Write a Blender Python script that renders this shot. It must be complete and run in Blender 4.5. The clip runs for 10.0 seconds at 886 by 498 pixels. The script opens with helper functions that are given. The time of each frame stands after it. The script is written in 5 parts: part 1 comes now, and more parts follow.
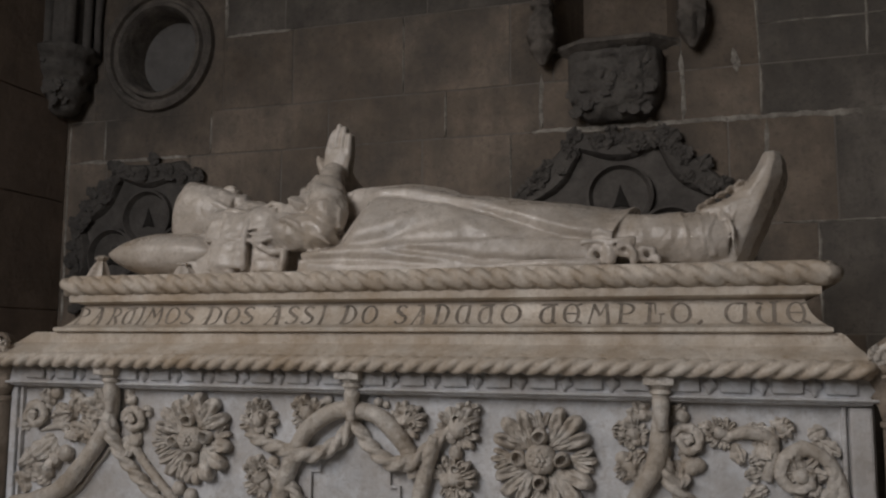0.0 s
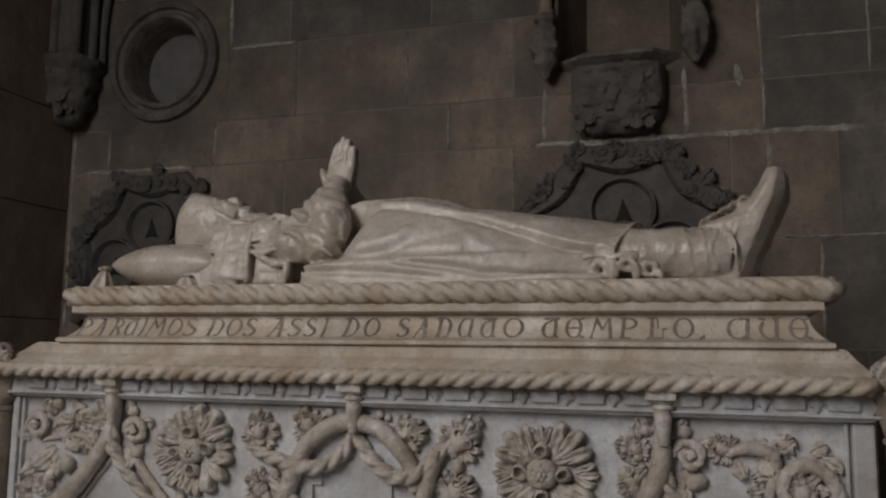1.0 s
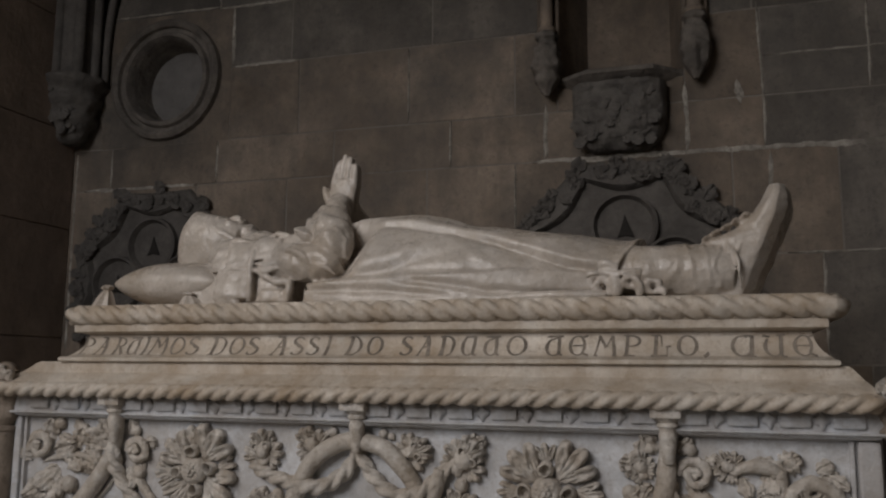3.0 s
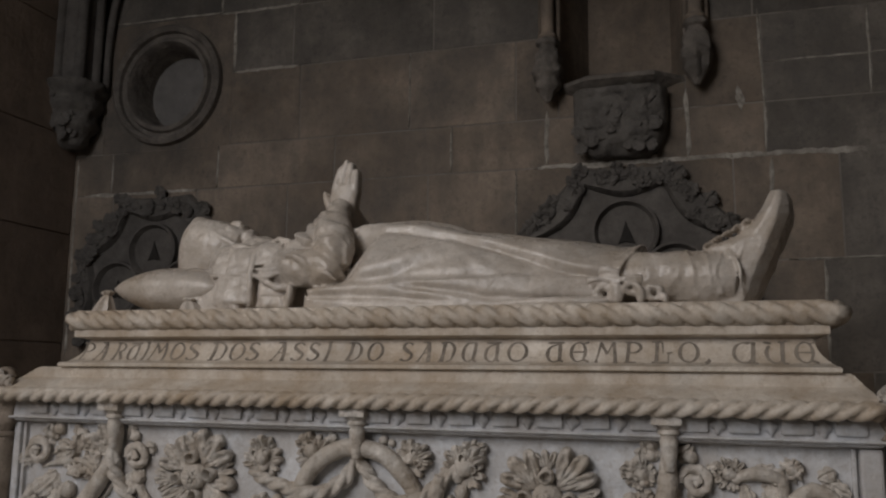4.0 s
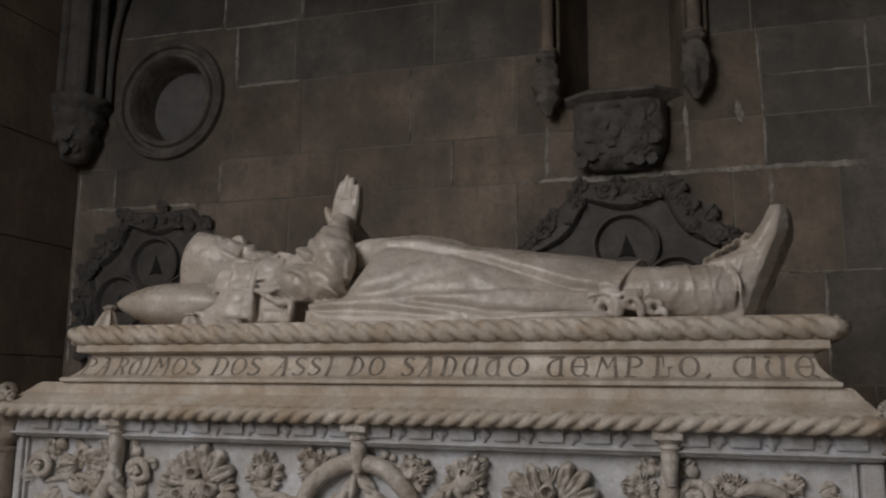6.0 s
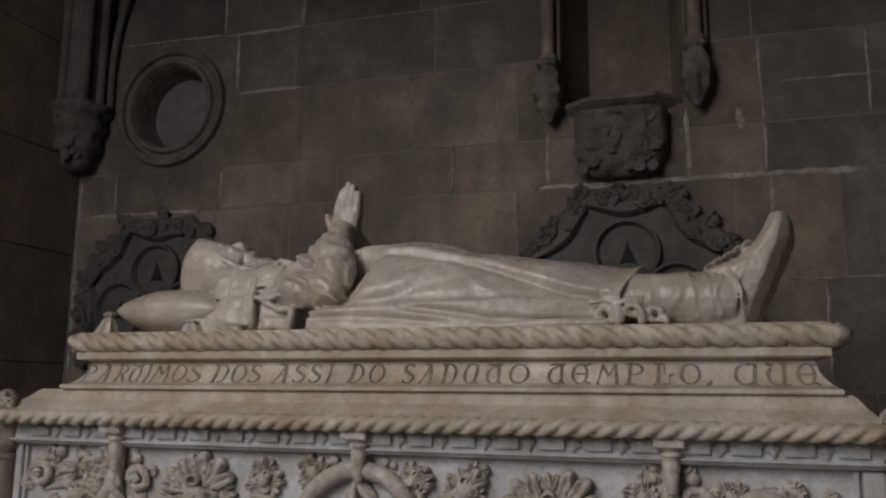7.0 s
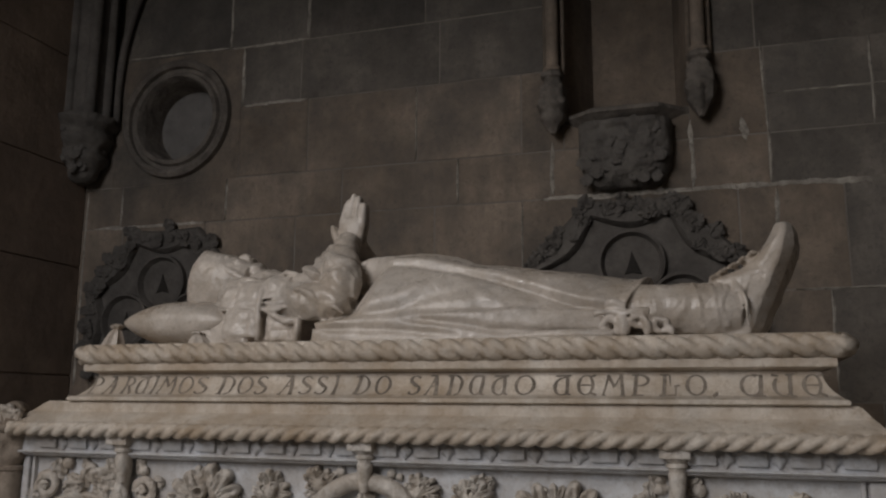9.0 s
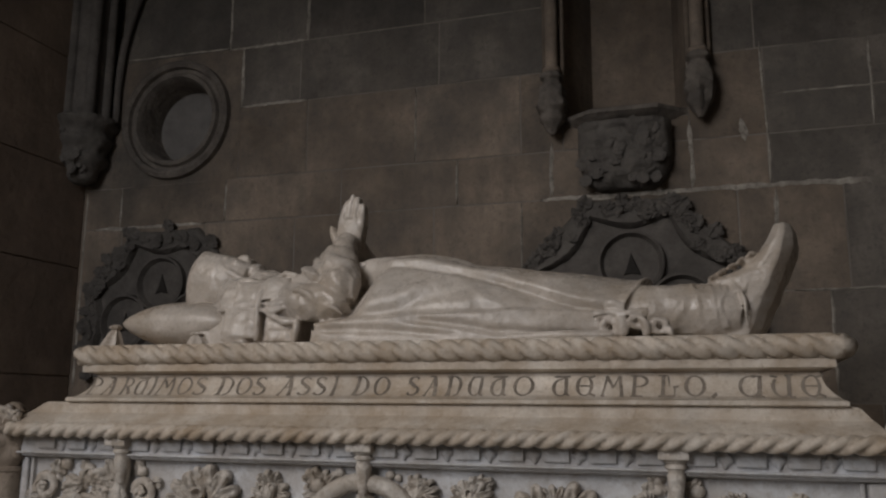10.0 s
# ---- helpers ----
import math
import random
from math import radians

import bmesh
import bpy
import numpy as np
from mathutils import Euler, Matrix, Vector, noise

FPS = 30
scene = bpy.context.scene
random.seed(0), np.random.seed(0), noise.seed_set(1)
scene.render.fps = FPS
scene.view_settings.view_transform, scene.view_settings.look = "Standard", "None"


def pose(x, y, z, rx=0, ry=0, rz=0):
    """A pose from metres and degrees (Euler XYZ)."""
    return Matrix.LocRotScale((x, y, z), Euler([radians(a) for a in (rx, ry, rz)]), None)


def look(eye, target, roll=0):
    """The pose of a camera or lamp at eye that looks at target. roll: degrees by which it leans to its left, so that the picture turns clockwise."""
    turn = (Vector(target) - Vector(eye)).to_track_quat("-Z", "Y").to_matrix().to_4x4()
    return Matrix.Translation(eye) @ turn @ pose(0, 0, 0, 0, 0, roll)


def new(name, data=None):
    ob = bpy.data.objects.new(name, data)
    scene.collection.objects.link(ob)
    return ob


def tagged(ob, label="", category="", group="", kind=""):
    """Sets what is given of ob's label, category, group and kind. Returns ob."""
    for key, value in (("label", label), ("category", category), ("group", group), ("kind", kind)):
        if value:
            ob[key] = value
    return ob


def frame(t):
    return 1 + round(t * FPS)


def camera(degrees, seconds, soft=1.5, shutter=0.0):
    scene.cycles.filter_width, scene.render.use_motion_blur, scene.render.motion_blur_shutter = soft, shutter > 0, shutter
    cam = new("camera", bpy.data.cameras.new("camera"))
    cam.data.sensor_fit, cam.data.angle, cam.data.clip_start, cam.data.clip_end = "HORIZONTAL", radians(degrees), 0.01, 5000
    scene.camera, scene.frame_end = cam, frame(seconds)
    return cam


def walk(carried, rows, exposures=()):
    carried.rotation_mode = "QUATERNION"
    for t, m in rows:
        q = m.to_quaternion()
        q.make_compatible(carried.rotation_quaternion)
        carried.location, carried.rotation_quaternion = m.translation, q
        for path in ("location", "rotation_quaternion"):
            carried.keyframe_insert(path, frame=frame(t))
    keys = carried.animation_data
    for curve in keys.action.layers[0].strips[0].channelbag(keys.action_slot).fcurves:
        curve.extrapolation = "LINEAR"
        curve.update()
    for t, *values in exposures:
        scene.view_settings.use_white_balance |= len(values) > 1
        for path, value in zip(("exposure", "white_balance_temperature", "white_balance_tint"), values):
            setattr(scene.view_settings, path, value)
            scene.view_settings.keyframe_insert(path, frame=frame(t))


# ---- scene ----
cam = camera(55.1, 10.0, soft=2.2)
PATH = [
    (0, (0.89, -2.335, 1.403), (0.296, -0.438, 1.623), 0.3),
    (0.5, (0.889, -2.34, 1.409), (0.294, -0.444, 1.638), 0.5),
    (1, (0.888, -2.341, 1.41), (0.291, -0.448, 1.655), 0.7),
    (1.5, (0.884, -2.339, 1.413), (0.288, -0.447, 1.667), 0.5),
    (2, (0.887, -2.339, 1.414), (0.291, -0.448, 1.676), 0.5),
    (2.5, (0.885, -2.344, 1.417), (0.287, -0.455, 1.689), 0.4),
    (4, (0.881, -2.34, 1.42), (0.282, -0.454, 1.713), 0.6),
    (4.5, (0.882, -2.339, 1.421), (0.28, -0.455, 1.723), 0.5),
    (5, (0.884, -2.344, 1.424), (0.283, -0.462, 1.734), 0.6),
    (5.5, (0.885, -2.351, 1.426), (0.285, -0.469, 1.741), 0.5),
    (7, (0.886, -2.348, 1.431), (0.284, -0.471, 1.765), 0.5),
    (7.5, (0.886, -2.352, 1.434), (0.28, -0.477, 1.774), 0.5),
    (8, (0.883, -2.356, 1.435), (0.275, -0.483, 1.783), 0.5),
    (8.5, (0.884, -2.358, 1.432), (0.273, -0.486, 1.785), 0.4),
    (9, (0.886, -2.358, 1.433), (0.275, -0.488, 1.791), 0.4),
    (9.5, (0.886, -2.358, 1.434), (0.273, -0.489, 1.793), 0.4),
    (10, (0.889, -2.356, 1.433), (0.278, -0.486, 1.793), 0.4),
]
walk(cam, [(t, look(eye, target, roll)) for t, eye, target, roll in PATH])

# ---- room light: key and fill lamps in added openings, unseen behind the viewer ----
world = bpy.data.worlds.new("world")
world.use_nodes = True
scene.world = world
wn = world.node_tree.nodes
sky = wn.new("ShaderNodeTexSky")
sky.sky_type, sky.sun_disc = "NISHITA", False
sky.sun_elevation, sky.sun_rotation = radians(35), radians(200)
world.node_tree.links.new(sky.outputs[0], wn["Background"].inputs[0])
wn["Background"].inputs[1].default_value = 0.05


def area_lamp(name, eye, target, w, h, watts, colour):
    data = bpy.data.lights.new(name, "AREA")
    data.shape, data.size, data.size_y, data.energy, data.color = "RECTANGLE", w, h, watts, colour
    ob = new(name, data)
    ob.matrix_world = look(eye, target)
    return ob


area_lamp("key_light_left", (-3.4, -5.55, 5.5), (0.5, 0, 1.6), 1.5, 2.8, 100, (1.0, 0.91, 0.83))
area_lamp("fill_light_right", (-1.4, -5.55, 3.9), (0.5, 0, 1.2), 1.5, 2.8, 101, (1.0, 0.975, 0.99))


# ---- materials ----
def material(name, colour, rough=0.7, vary=0.25, stain=(0.5, 0.45, 0.38), stain_amount=0.3, scale=1.0, bump=0.25, fine=60.0,
             spec=0.3, island=0.0, streak=0.0, mottle=0.0):
    """Stone-like surface: broad stains, grain and fine relief in metres."""
    m = bpy.data.materials.new(name)
    m.use_nodes = True
    n, l = m.node_tree.nodes, m.node_tree.links
    b = n["Principled BSDF"]
    geo = n.new("ShaderNodeNewGeometry")
    info = n.new("ShaderNodeObjectInfo")
    pos = geo.outputs["Position"]

    def tex(s, detail=5, r=0.6, stretch=None):
        t = n.new("ShaderNodeTexNoise")
        t.inputs["Scale"].default_value, t.inputs["Detail"].default_value, t.inputs["Roughness"].default_value = s, detail, r
        if stretch:
            mp = n.new("ShaderNodeMapping")
            mp.inputs["Scale"].default_value = stretch
            l.new(pos, mp.inputs[0])
            l.new(mp.outputs[0], t.inputs["Vector"])
        else:
            l.new(pos, t.inputs["Vector"])
        return t.outputs["Fac"]

    def ramp(f, a, c):
        r = n.new("ShaderNodeMapRange")
        r.inputs[1].default_value, r.inputs[2].default_value = a, c
        l.new(f, r.inputs[0])
        return r.outputs[0]

    def mix(f, a, c, kind="MIX"):
        x = n.new("ShaderNodeMix")
        x.data_type, x.blend_type = "RGBA", kind
        for s, v in ((x.inputs[0], f), (x.inputs[6], a), (x.inputs[7], c)):
            if isinstance(v, (int, float)):
                s.default_value = v
            elif isinstance(v, tuple):
                s.default_value = (*v, 1)
            else:
                l.new(v, s)
        return x.outputs[2]

    def times(f, k):
        x = n.new("ShaderNodeMath")
        x.operation = "MULTIPLY"
        l.new(f, x.inputs[0])
        x.inputs[1].default_value = k
        return x.outputs[0]

    dark = tuple(c * (1 - vary) for c in colour)
    light = tuple(min(1, c * (1 + vary * 0.6)) for c in colour)
    c = mix(ramp(tex(3.2 * scale), 0.32, 0.68), dark, light)
    c = mix(times(ramp(tex(1.3 * scale, 8, 0.72), 0.46, 0.64), stain_amount), c, stain)
    c = mix(times(ramp(tex(fine, 3, 0.7), 0.45, 0.75), 0.30), c, tuple(k * 0.62 for k in colour))
    if mottle:
        c = mix(times(ramp(tex(11.0, 9, 0.75), 0.43, 0.62), mottle), c, tuple(0.4 * p + 0.6 * q for p, q in zip(colour, stain)))
        c = mix(times(ramp(tex(37.0, 6, 0.8), 0.52, 0.64), mottle * 0.8), c, tuple(0.8 * q for q in stain))
    if streak:
        c = mix(times(ramp(tex(2.2, 6, 0.65, (3.0, 3.0, 0.7)), 0.45, 0.65), streak), c, stain)
    if island:
        g = n.new("ShaderNodeMapRange")
        g.inputs[3].default_value, g.inputs[4].default_value = 1 - island, 1 + island * 0.6
        l.new(info.outputs["Random"], g.inputs[0])
        cc = n.new("ShaderNodeCombineColor")
        for i in range(3):
            l.new(g.outputs[0], cc.inputs[i])
        c = mix(1.0, c, cc.outputs[0], "MULTIPLY")
    l.new(c, b.inputs["Base Color"])
    l.new(ramp_rough(n, l, tex(9 * scale), rough), b.inputs["Roughness"])
    b.inputs["Specular IOR Level"].default_value = spec
    bp = n.new("ShaderNodeBump")
    bp.inputs["Strength"].default_value, bp.inputs["Distance"].default_value = bump, 0.012
    add = n.new("ShaderNodeMath")
    l.new(tex(fine * 0.5, 6, 0.65), add.inputs[0])
    l.new(times(tex(9 * scale, 4), 0.8), add.inputs[1])
    l.new(add.outputs[0], bp.inputs["Height"])
    l.new(bp.outputs[0], b.inputs["Normal"])
    return m


def ramp_rough(n, l, f, rough):
    r = n.new("ShaderNodeMapRange")
    r.inputs[1].default_value, r.inputs[2].default_value = 0.35, 0.65
    r.inputs[3].default_value, r.inputs[4].default_value = rough - 0.12, min(1, rough + 0.12)
    l.new(f, r.inputs[0])
    return r.outputs[0]


EFFIGY = material("polished_limestone", (0.595, 0.545, 0.49), 0.29, 0.24, (0.36, 0.29, 0.215), 0.75, 2.2, 0.35, 50, 0.5, mottle=0.4)
LID = material("lid_limestone", (0.69, 0.635, 0.56), 0.46, 0.25, (0.36, 0.265, 0.17), 0.8, 1.8, 0.5, 60, 0.4, streak=0.45, mottle=0.55)
CHEST = material("chest_limestone", (0.72, 0.74, 0.77), 0.6, 0.25, (0.40, 0.36, 0.32), 0.75, 2.6, 0.5, 60, 0.35, streak=0.42, mottle=0.5)
CARVED = material("carved_limestone", (0.67, 0.635, 0.585), 0.42, 0.3, (0.35, 0.28, 0.205), 0.75, 6.0, 0.75, 45, 0.4, mottle=0.7)
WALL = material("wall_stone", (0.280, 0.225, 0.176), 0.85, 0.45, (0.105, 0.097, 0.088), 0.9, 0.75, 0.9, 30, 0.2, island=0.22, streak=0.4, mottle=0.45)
# Greyer stone, also darkened to carry the wall's falloff of light.
WALL_GREY = material("dimmed_grey_wall_stone", (0.198, 0.176, 0.152), 0.85, 0.45, (0.085, 0.08, 0.074), 0.9, 0.9, 0.9, 30, 0.2, island=0.25, streak=0.4, mottle=0.5)
MORTAR = material("lime_mortar", (0.20, 0.178, 0.155), 0.9, 0.35, (0.33, 0.30, 0.265), 0.8, 1.4, 0.6, 50, 0.2, mottle=0.4)
SMEAR = material("pale_mortar_smear", (0.48, 0.445, 0.39), 0.9, 0.4, (0.15, 0.135, 0.115), 0.95, 4.0, 0.7, 50, 0.2, mottle=0.8)
DARK_STONE = material("dark_mottled_stone", (0.115, 0.105, 0.096), 0.8, 0.4, (0.19, 0.175, 0.155), 0.5, 4.0, 0.9, 45, 0.25, mottle=0.4)
PIER = material("pier_stone", (0.30, 0.232, 0.18), 0.85, 0.4, (0.22, 0.17, 0.14), 0.7, 1.0, 0.5, 40, 0.2, streak=0.4, mottle=0.4)
RINGSTONE = material("weathered_ring_stone", (0.215, 0.19, 0.165), 0.85, 0.4, (0.08, 0.073, 0.066), 0.7, 3.0, 0.8, 45, 0.2, mottle=0.5)
COLUMN = material("dirty_brown_limestone", (0.36, 0.305, 0.25), 0.6, 0.3, (0.18, 0.14, 0.105), 0.7, 6.0, 0.6, 45, 0.3, mottle=0.6)
# Darkened below the wall stone: shade of recesses and corner shaft is in this colour.
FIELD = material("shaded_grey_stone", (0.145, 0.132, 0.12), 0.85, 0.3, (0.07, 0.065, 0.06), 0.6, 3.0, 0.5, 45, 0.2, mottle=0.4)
PLASTER = material("grey_plaster", (0.19, 0.18, 0.17), 0.9, 0.25, (0.21, 0.20, 0.19), 0.5, 3.0, 0.4, 50, 0.2, mottle=0.4)
INK = material("dark_incised_paint", (0.17, 0.145, 0.12), 0.8, 0.35, (0.40, 0.35, 0.295), 0.8, 8.0, 0.2, 90, 0.2, mottle=0.6)
FLOOR = material("floor_stone", (0.30, 0.28, 0.25), 0.6, 0.2, (0.2, 0.18, 0.15), 0.4, 1.0, 0.2, 50, 0.4)
ROOM = material("nave_stone", (0.48, 0.45, 0.41), 0.9, 0.2, (0.25, 0.22, 0.18), 0.4, 0.6, 0.3, 30, 0.2)


# ---- mesh helpers ----
def part(name, bm, mat, parent=None, label="", smooth=False):
    me = bpy.data.meshes.new(name)
    bmesh.ops.recalc_face_normals(bm, faces=bm.faces)
    bm.to_mesh(me)
    bm.free()
    me.materials.append(mat)
    if smooth:
        me.polygons.foreach_set("use_smooth", [True] * len(me.polygons))
        me.set_sharp_from_angle(angle=radians(50 if smooth is True else smooth))
    ob = new(name, me)
    ob.parent = parent
    if label:
        tagged(ob, label)
    return ob


def piece(name, me, parent, m):
    ob = new(name, me)
    ob.parent = parent
    ob.matrix_local = m
    return ob


def empty(name, label, category, group="", kind=""):
    ob = new(name)
    ob.empty_display_size = 0.1
    return tagged(ob, label, category, group, kind)


def box(bm, x0, x1, y0, y1, z0, z1, bevel=0.0):
    made = bmesh.ops.create_cube(bm, size=1.0)["verts"]
    for v in made:
        v.co = Vector(((x0 + x1) / 2 + v.co.x * (x1 - x0), (y0 + y1) / 2 + v.co.y * (y1 - y0), (z0 + z1) / 2 + v.co.z * (z1 - z0)))
    if bevel:
        edges = list({e for v in made for e in v.link_edges})
        bmesh.ops.bevel(bm, geom=edges, offset=bevel, segments=2, profile=0.6, affect="EDGES")


def loft(bm, rings, close=True, caps=True):
    """Skin over rings of equal length."""
    vs = [[bm.verts.new(p) for p in ring] for ring in rings]
    k = len(vs[0])
    for a, b in zip(vs, vs[1:]):
        for i in range(k if close else k - 1):
            j = (i + 1) % k
            bm.faces.new((a[i], a[j], b[j], b[i]))
    if caps and close:
        bm.faces.new(vs[0])
        bm.faces.new(list(reversed(vs[-1])))


def spline(points, steps):
    """A smooth run through a few control points (x, y, z, radius...)."""
    p = [np.array(q, float) for q in points]
    p = [2 * p[0] - p[1], *p, 2 * p[-1] - p[-2]]
    out = []
    for i in range(1, len(p) - 2):
        for s in range(steps):
            t = s / steps
            a, b, c, d = p[i - 1:i + 3]
            out.append(0.5 * (2 * b + (c - a) * t + (2 * a - 5 * b + 4 * c - d) * t * t + (3 * b - a - 3 * c + d) * t ** 3))
    out.append(p[-2])
    return out


def tube(bm, points, steps=8, sides=12, twist=0.0, strands=0, flat=1.0, groove=0.3):
    """A tapering round branch, or with strands a twisted cord, through control points (x, y, z, radius)."""
    run = spline(points, steps)
    rings, along, last = [], 0.0, None
    up = Vector((0, -1, 0.001))
    for i, q in enumerate(run):
        a, b = run[max(i - 1, 0)], run[min(i + 1, len(run) - 1)]
        d = Vector((b - a)[:3]).normalized()
        side = d.cross(up).normalized()
        nor = side.cross(d)
        if last is not None:
            along += (Vector(q[:3]) - last).length
        last = Vector(q[:3])
        ring = []
        for k in range(sides):
            a = 2 * math.pi * k / sides
            r = q[3]
            if strands:
                r *= 1 - groove + groove * abs(math.sin(strands * a / 2 + twist * along))
            ring.append(last + (side * math.cos(a) + nor * math.sin(a) * flat) * r)
        rings.append(ring)
    loft(bm, rings)


def sweep_x(bm, profile, x0, x1, flare=0.0, depth_back=0.8):
    """A moulding along x: profile of (y, z) from the top down; its ends turn back at the mitre."""
    front0, front1, back0, back1 = [], [], [], []
    ref = profile[0][0]
    for y, z in profile:
        out = (ref - y)
        front0.append(bm.verts.new((x0 - out, y, z)))
        front1.append(bm.verts.new((x1 + out, y, z)))
        back0.append(bm.verts.new((x0 - out, depth_back + out, z)))
        back1.append(bm.verts.new((x1 + out, depth_back + out, z)))
    for a, b in ((front0, front1), (back1, back0), (back0, front0), (front1, back1)):
        for i in range(len(profile) - 1):
            bm.faces.new((a[i], b[i], b[i + 1], a[i + 1]))
    bm.faces.new((front0[0], back0[0], back1[0], front1[0]))
    bm.faces.new((front0[-1], front1[-1], back1[-1], back0[-1]))


def rope(bm, ring, radius, pitch, lean, sides=18, step=0.006, strands=3):
    """A cord carved as a closed or open run of straight stretches, with sunk grooves between its strands."""
    rings, s = [], 0.0
    for a, b in zip(ring, ring[1:]):
        a, b = Vector(a), Vector(b)
        d = (b - a).normalized()
        side = d.cross(Vector((0, 0, 1))).normalized()
        n = max(2, int((b - a).length / step))
        for i in range(n + 1):
            p = a.lerp(b, i / n)
            row = []
            for k in range(sides):
                an = 2 * math.pi * k / sides
                f = abs(math.sin(strands * an / 2 + lean * math.pi * (s + (b - a).length * i / n) / pitch))
                w = 1 + 0.05 * noise.noise(p * 14)
                r = radius * w * (0.44 + 0.58 * f ** 0.6)
                row.append(p + (side * math.cos(an) + Vector((0, 0, 1)) * math.sin(an)) * r)
            rings.append(row)
        s += (b - a).length
    loft(bm, rings)


# ---- carved foliage ----
def knob(bm, at, r, rough=0.25, squash=(1, 0.8, 1)):
    """A lumpy carved bud."""
    made = bmesh.ops.create_icosphere(bm, subdivisions=2, radius=1.0)["verts"]
    seed = Vector((random.random() * 50, 0, 0))
    for v in made:
        d = v.co.normalized()
        k = r * (1 + rough * noise.noise(d * 2.2 + seed))
        v.co = Vector(at) + Vector((d.x * squash[0], d.y * squash[1], d.z * squash[2])) * k


def leaf_mesh(name, lobes, curl, wide, ridge, mat):
    """Curled acanthus leaf of unit length, rooted at 0, its rim sunk into the ground behind it."""
    bm = bmesh.new()
    nu, nv = 19, 15
    grid = []
    for i in range(nu):
        u = i / (nu - 1)
        w = wide * (math.sin(math.pi * min(1, u * 0.93 + 0.06)) ** 0.7) * (0.66 + 0.42 * abs(math.sin(lobes * math.pi * u + 0.4)) ** 0.7)
        row = []
        for k in range(nv):
            v = -1 + 2 * k / (nv - 1)
            h = 0.12 + 0.34 * u ** 1.4 * curl - 1.1 * curl * max(0, u - 0.78) ** 1.3
            h += -0.13 * math.exp(-(v / 0.16) ** 2) + ridge * math.cos(v * 4 * math.pi + 2.5 * u) - 0.18 * v * v + 0.05 * math.sin(lobes * 2 * math.pi * u) * abs(v)
            h += 0.10 * noise.noise(Vector((u * 6, v * 3, lobes * 7)))
            row.append(Vector((u - 0.30 * curl * max(0, u - 0.82), v * w, max(0.01, h))))
        grid.append(row)
    rim = [grid[0][k] for k in range(nv)] + [grid[i][-1] for i in range(1, nu)] + [grid[-1][k] for k in range(nv - 2, -1, -1)] + [grid[i][0] for i in range(nu - 2, 0, -1)]
    vs = [[bm.verts.new(p) for p in row] for row in grid]
    for a, b in zip(vs, vs[1:]):
        for k in range(nv - 1):
            bm.faces.new((a[k], b[k], b[k + 1], a[k + 1]))
    top = [vs[0][k] for k in range(nv)] + [vs[i][-1] for i in range(1, nu)] + [vs[-1][k] for k in range(nv - 2, -1, -1)] + [vs[i][0] for i in range(nu - 2, 0, -1)]
    low = [bm.verts.new((p.x * 0.96 + 0.02, p.y * 0.86, -0.06)) for p in rim]
    for i in range(len(top)):
        j = (i + 1) % len(top)
        bm.faces.new((top[i], top[j], low[j], low[i]))
    bm.faces.new(low)
    bmesh.ops.recalc_face_normals(bm, faces=bm.faces)
    me = bpy.data.meshes.new(name)
    bm.to_mesh(me)
    bm.free()
    me.materials.append(mat)
    me.polygons.foreach_set("use_smooth", [True] * len(me.polygons))
    return me


def fan_mesh(name, lobes, spread, mat):
    """A fluted leaf that fans out from its root to a scalloped, curled rim; unit length."""
    bm = bmesh.new()
    nu, nv = 16, 10 * lobes + 1
    rows, rim = [], []
    for i in range(nu):
        u = i / (nu - 1)
        row = []
        for k in range(nv):
            v = -1 + 2 * k / (nv - 1)
            lobe = abs(math.cos(lobes * math.pi * v / 2)) ** 0.6
            far = (0.62 + 0.38 * lobe ** 0.8) * (1 - 0.10 * v * v)
            q = 0.14 + (far - 0.14) * u
            h = 0.12 + 0.30 * math.sin(1.9 * u) + 0.22 * (lobe - 0.6) * u ** 0.6 - 0.18 * u * math.exp(-((lobe - 1) / 0.08) ** 2) - 0.10 * v * v
            h += 0.13 * lobe * math.exp(-((u - 0.84) / 0.12) ** 2) - 0.30 * max(0, u - 0.88) * 2
            h += 0.12 * noise.noise(Vector((u * 5, v * 5, lobes * 3.3)))
            a = radians(spread) * v * (0.75 + 0.25 * u)
            row.append(bm.verts.new((q * math.cos(a), q * math.sin(a), h)))
        rows.append(row)
    for a, b in zip(rows, rows[1:]):
        for k in range(nv - 1):
            bm.faces.new((a[k], b[k], b[k + 1], a[k + 1]))
    top = rows[0][:] + [r[-1] for r in rows[1:]] + rows[-1][-2::-1] + [r[0] for r in rows[-2:0:-1]]
    low = [bm.verts.new((p.co.x * 0.95 + 0.02, p.co.y * 0.92, -0.06)) for p in top]
    for i in range(len(top)):
        j = (i + 1) % len(top)
        bm.faces.new((top[i], top[j], low[j], low[i]))
    bm.faces.new(low)
    bmesh.ops.recalc_face_normals(bm, faces=bm.faces)
    me = bpy.data.meshes.new(name)
    bm.to_mesh(me)
    bm.free()
    me.materials.append(mat)
    me.polygons.foreach_set("use_smooth", [True] * len(me.polygons))
    return me


SHAPES = ((2.5, 1.0, 0.36, 0.06), (3.5, 0.7, 0.32, 0.07), (2.0, 1.25, 0.42, 0.05), (4.0, 0.9, 0.46, 0.07))
LEAVES = [leaf_mesh("leaf", *s, CARVED) for s in SHAPES]
FANS = [fan_mesh("leaf", 3, 40, CARVED), fan_mesh("leaf", 3, 34, CARVED)]
DARK_LEAVES = [leaf_mesh("leaf", *s, DARK_STONE) for s in SHAPES]


